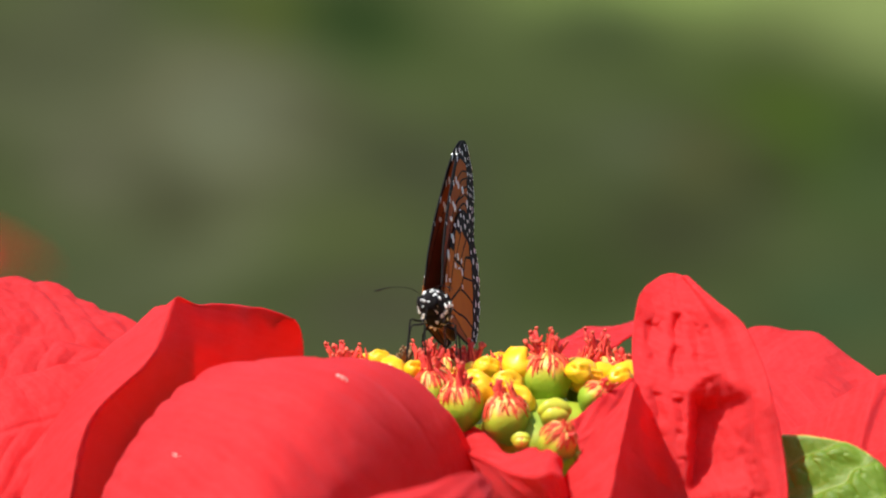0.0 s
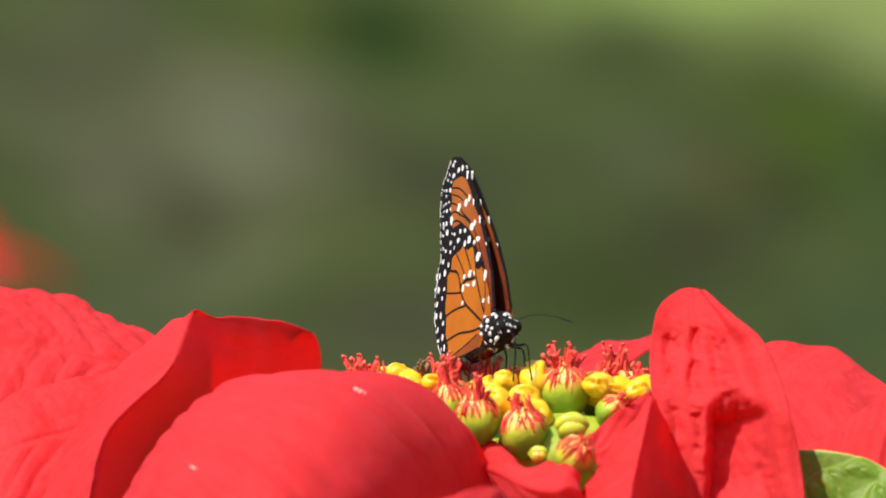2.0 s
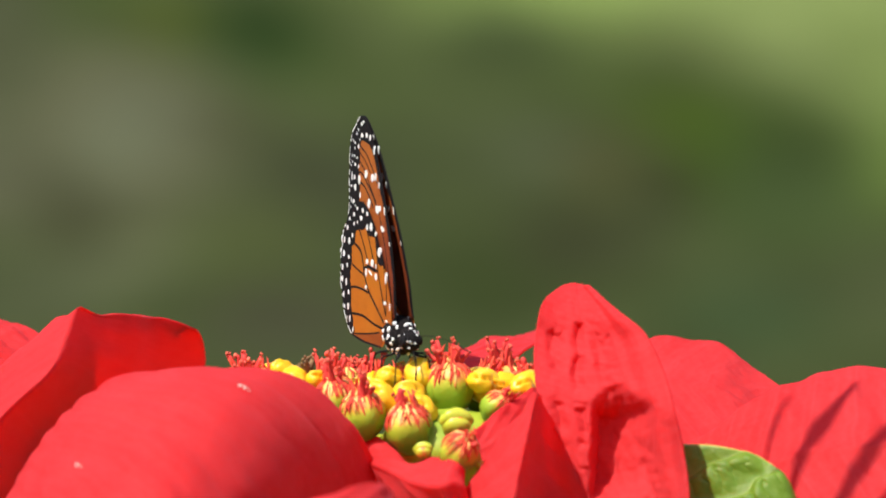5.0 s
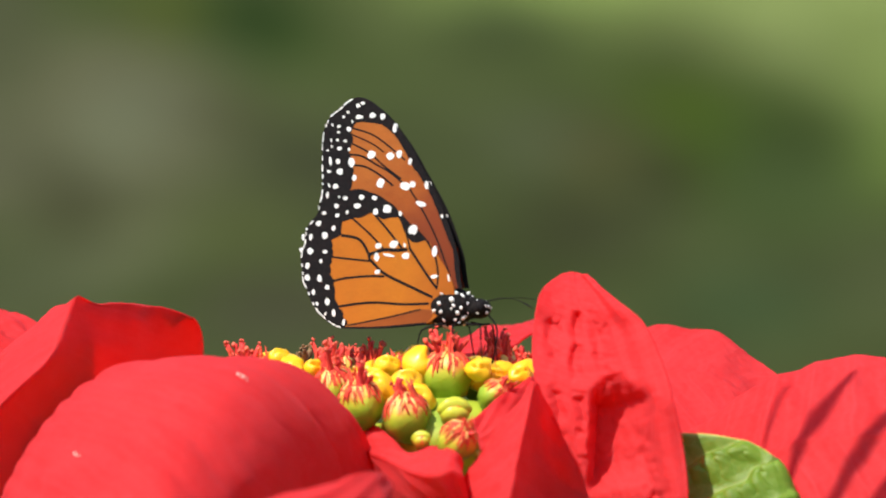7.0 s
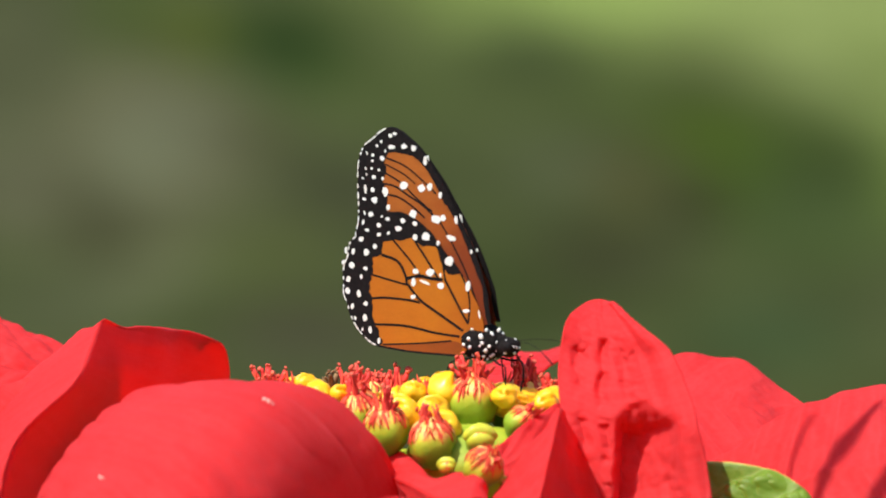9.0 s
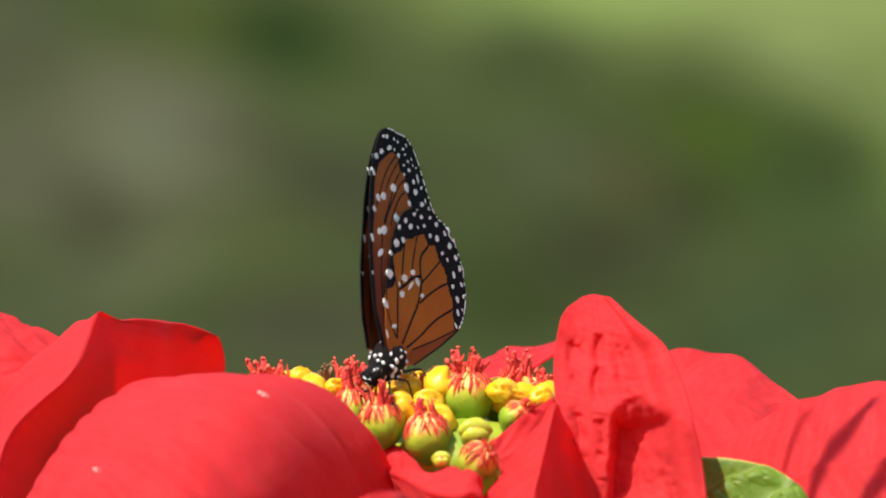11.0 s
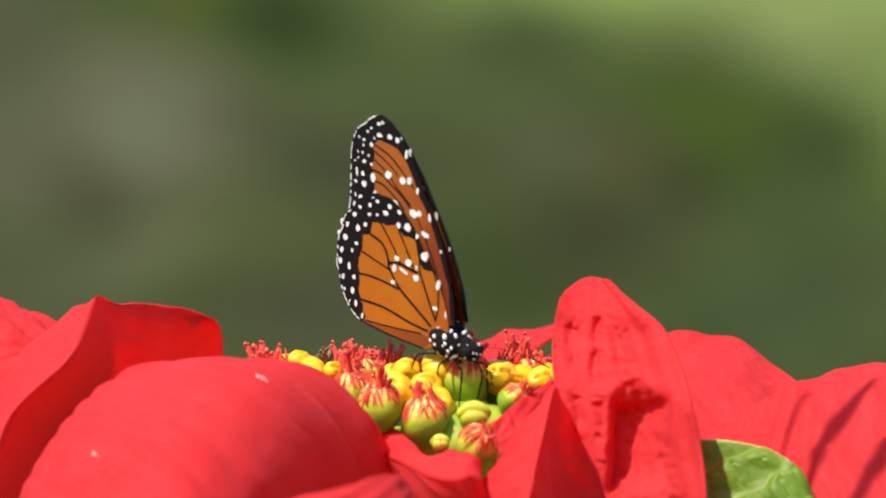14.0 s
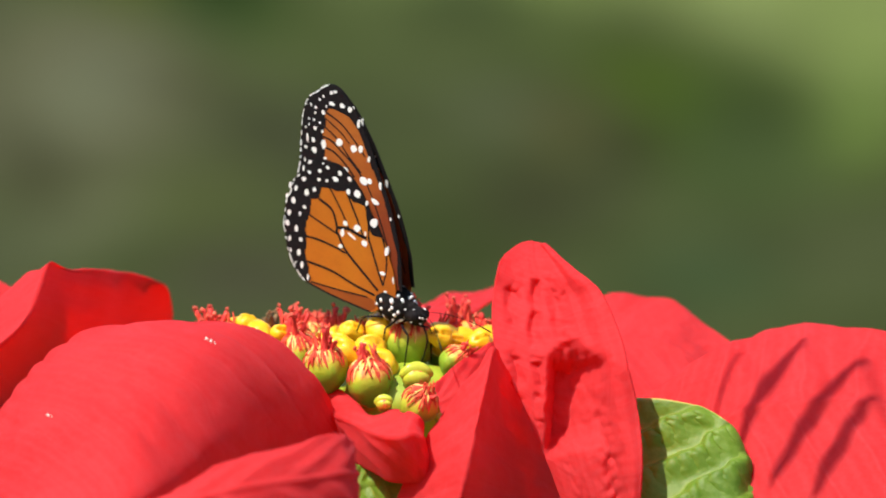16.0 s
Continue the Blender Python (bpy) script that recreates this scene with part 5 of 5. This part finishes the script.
# ---- motion of the butterfly ----
# seconds, hinge across and up in mm, heading, nose down, lean, wings open (right, left), forewing drawn back
FLY = [
    (0.0, -17.9, -8.5, -102, -12, 2, -2.6, -2.6, -8),
    (0.3, -17.0, -8.5, -95, -12, 0, -2.6, -2.6, -8),
    (0.4, -16.5, -8.0, -92, -14, 0, 3, 3, -8),
    (0.5, -16.3, -7.6, -86, -16, 0, 9, 5, -4),
    (0.6, -15.4, -10.0, -83, -9, -2, 29.5, 34, 2),
    (0.7, -13.2, -12.2, -96, -17, 3, 34, 59, 6),
    (0.8, -12.8, -12.6, -86, -34, -6, 34, 60, 3),
    (0.9, -12.6, -12.4, -90, -20, -9, 37, 34, -4),
    (1.0, -11.6, -10.0, -88, -20, 0, -1, 3, -6),
    (1.1, -12.0, -9.9, -83, -18, 0, -2.4, 0, -8),
    (1.3, -12.2, -10.0, -78, -14, -8, -2.6, -2.6, -9),
    (1.5, -12.0, -10.2, -74, -13, -14, -2.6, -2.6, -9),
    (2.0, -12.1, -9.9, -69, -8, -3, -2.6, -2.6, -10),
    (2.5, -11.8, -10.3, -67, -8, 2, -2.6, -2.6, -8),
    (3.0, -10.7, -9.3, -71, 0, 2, -2.6, -2.6, -5),
    (3.5, -9.2, -9.4, -64, 3, 4, -2.6, -2.6, -5),
    (4.0, -9.6, -8.1, -74, -4, 4, -2.6, -2.6, -7),
    (4.1, -9.3, -9.2, -73, 0, 14, 3, 2, -8),
    (4.2, -10.6, -12.2, -60, 20, 48, -4, 12, 10),
    (4.4, -8.8, -11.8, -68, 12, 20, 24, 24, 0),
    (4.6, -9.0, -11.2, -70, 8, 6, 8, 8, -4),
    (4.9, -9.0, -11.3, -71, 9, 4, -2.6, -2.6, -4),
    (5.6, -9.0, -11.3, -71, 10, 4, -2.6, -2.6, -4),
    (6.3, -8.9, -11.3, -70, 10, 4, -2.6, -2.6, -4),
    (6.5, -8.1, -10.6, -69, 12, 8, -2.6, -2.6, -1),
    (6.6, -7.2, -10.6, -62, 10, 4, -2.6, -2.6, -5),
    (6.7, -6.0, -10.0, -45, 6, 2, -2.6, -2.6, -3),
    (6.8, -3.6, -8.5, -22, 0, 0, -2.6, -2.6, 0),
    (7.0, 0.6, -8.4, -22, -1.5, 0, -2.6, -2.6, 0),
    (7.5, 1.5, -8.5, -11, -3, 0, -2.6, -2.6, -2),
    (8.0, 1.9, -8.4, -4, 4, 0, -2.6, -2.6, -3),
    (8.5, 2.2, -9.2, -6, 7, 2, -2.6, -2.6, -4),
    (9.0, 1.4, -9.7, -29, 7, 10, -2.6, -2.6, -5),
    (9.2, 1.1, -9.8, -27, 8, 11, -2.6, -2.6, -5),
    (9.7, 0.0, -10.4, -42, 9, 9, -2.6, -2.6, -5),
    (10.2, -5.0, -11.6, -75, 12, 4, 12, 12, -5),
    (10.5, -9.5, -12.8, -100, 18, 4, 4, 4, -5),
    (11.0, -13.0, -14.3, -121, 24, 6, -2.6, -2.6, -5),
    (11.3, -13.3, -14.5, -123, 25, 6, -2.6, -2.6, -5),
    (11.4, -10.6, -14.6, -112, 16, 10, 18, 2, -2),
    (11.5, -6.4, -12.6, -88, 4, -1, 23, 13, 2),
    (11.6, -5.8, -9.8, -57, 9, 16, 9, -1, 3),
    (11.7, -5.4, -12.0, -54, 12, 18, -2.6, -2.6, 0),
    (12.0, -5.1, -12.5, -62, 12, 9, -2.6, -2.6, 4),
    (12.2, -4.4, -12.7, -46, 16, 16, 2, -2.6, 2),
    (12.3, -1.6, -12.7, -46, 9, 17, 22.3, 26.5, 6),
    (12.4, -1.9, -12.4, -39.5, 12, 14, 18.5, 5, 4),
    (12.5, -3.4, -13.2, -37, 18, 17, -2.6, -2.6, -1),
    (13.0, -3.4, -13.3, -41.5, 17, 16, -2.6, -2.6, -5),
    (13.5, -3.0, -13.3, -40.5, 20, 14, -2.6, -2.6, -7),
    (14.0, -3.2, -13.3, -42.5, 19, 14, -2.6, -2.6, -8),
    (14.5, -3.1, -13.7, -41.5, 23, 14, -2.6, -2.6, -8),
    (15.0, -2.8, -13.9, -38.5, 23, 15, -2.6, -2.6, -8),
    (15.5, -2.7, -13.5, -38.5, 21, 15, -2.6, -2.6, -7),
    (16.0, -2.5, -13.5, -39.5, 21, 14, -2.6, -2.6, -8),
]


def motions():
    body, beat = [], {"right": [], "left": []}
    for t, x, z, heading, nose, lean, wr, wl, back in FLY:
        turn = Euler((radians(lean), radians(nose), radians(heading))).to_matrix().to_4x4()
        x += (1.0 if t < 1.15 or 10.4 < t < 11.45 else -1.0) * math.sin(radians(heading)) if abs(wr) < 9 else 0.0
        body.append((t, Matrix.Translation(Vector((x * MM, (-0.002 if t < 9.5 else -0.010) if t < 9.5 or t > 10.5 else -0.002 - 0.008 * (t - 9.5), 1.1 + z * MM)) - turn.to_3x3() @ HINGE) @ turn))
        beat["right"].append((t, wr, back))
        beat["left"].append((t, -wl, back))
    walk(fly, body)
    for side, sg in (("right", -1), ("left", 1)):
        fw, hw = wings[side]
        walk(fw, [(t, Matrix.Translation(HINGE + Vector((0, sg * 0.0017, 0))) @ pose(0, 0, 0, a * 0.98, 0, 0) @ pose(0, 0, 0, 0, b, 0)) for t, a, b in beat[side]])
        walk(hw, [(t, Matrix.Translation(HINGE + Vector((0, sg * 0.0021, 0))) @ pose(0, 0, 0, a, 0, 0)) for t, a, b in beat[side]])


motions()
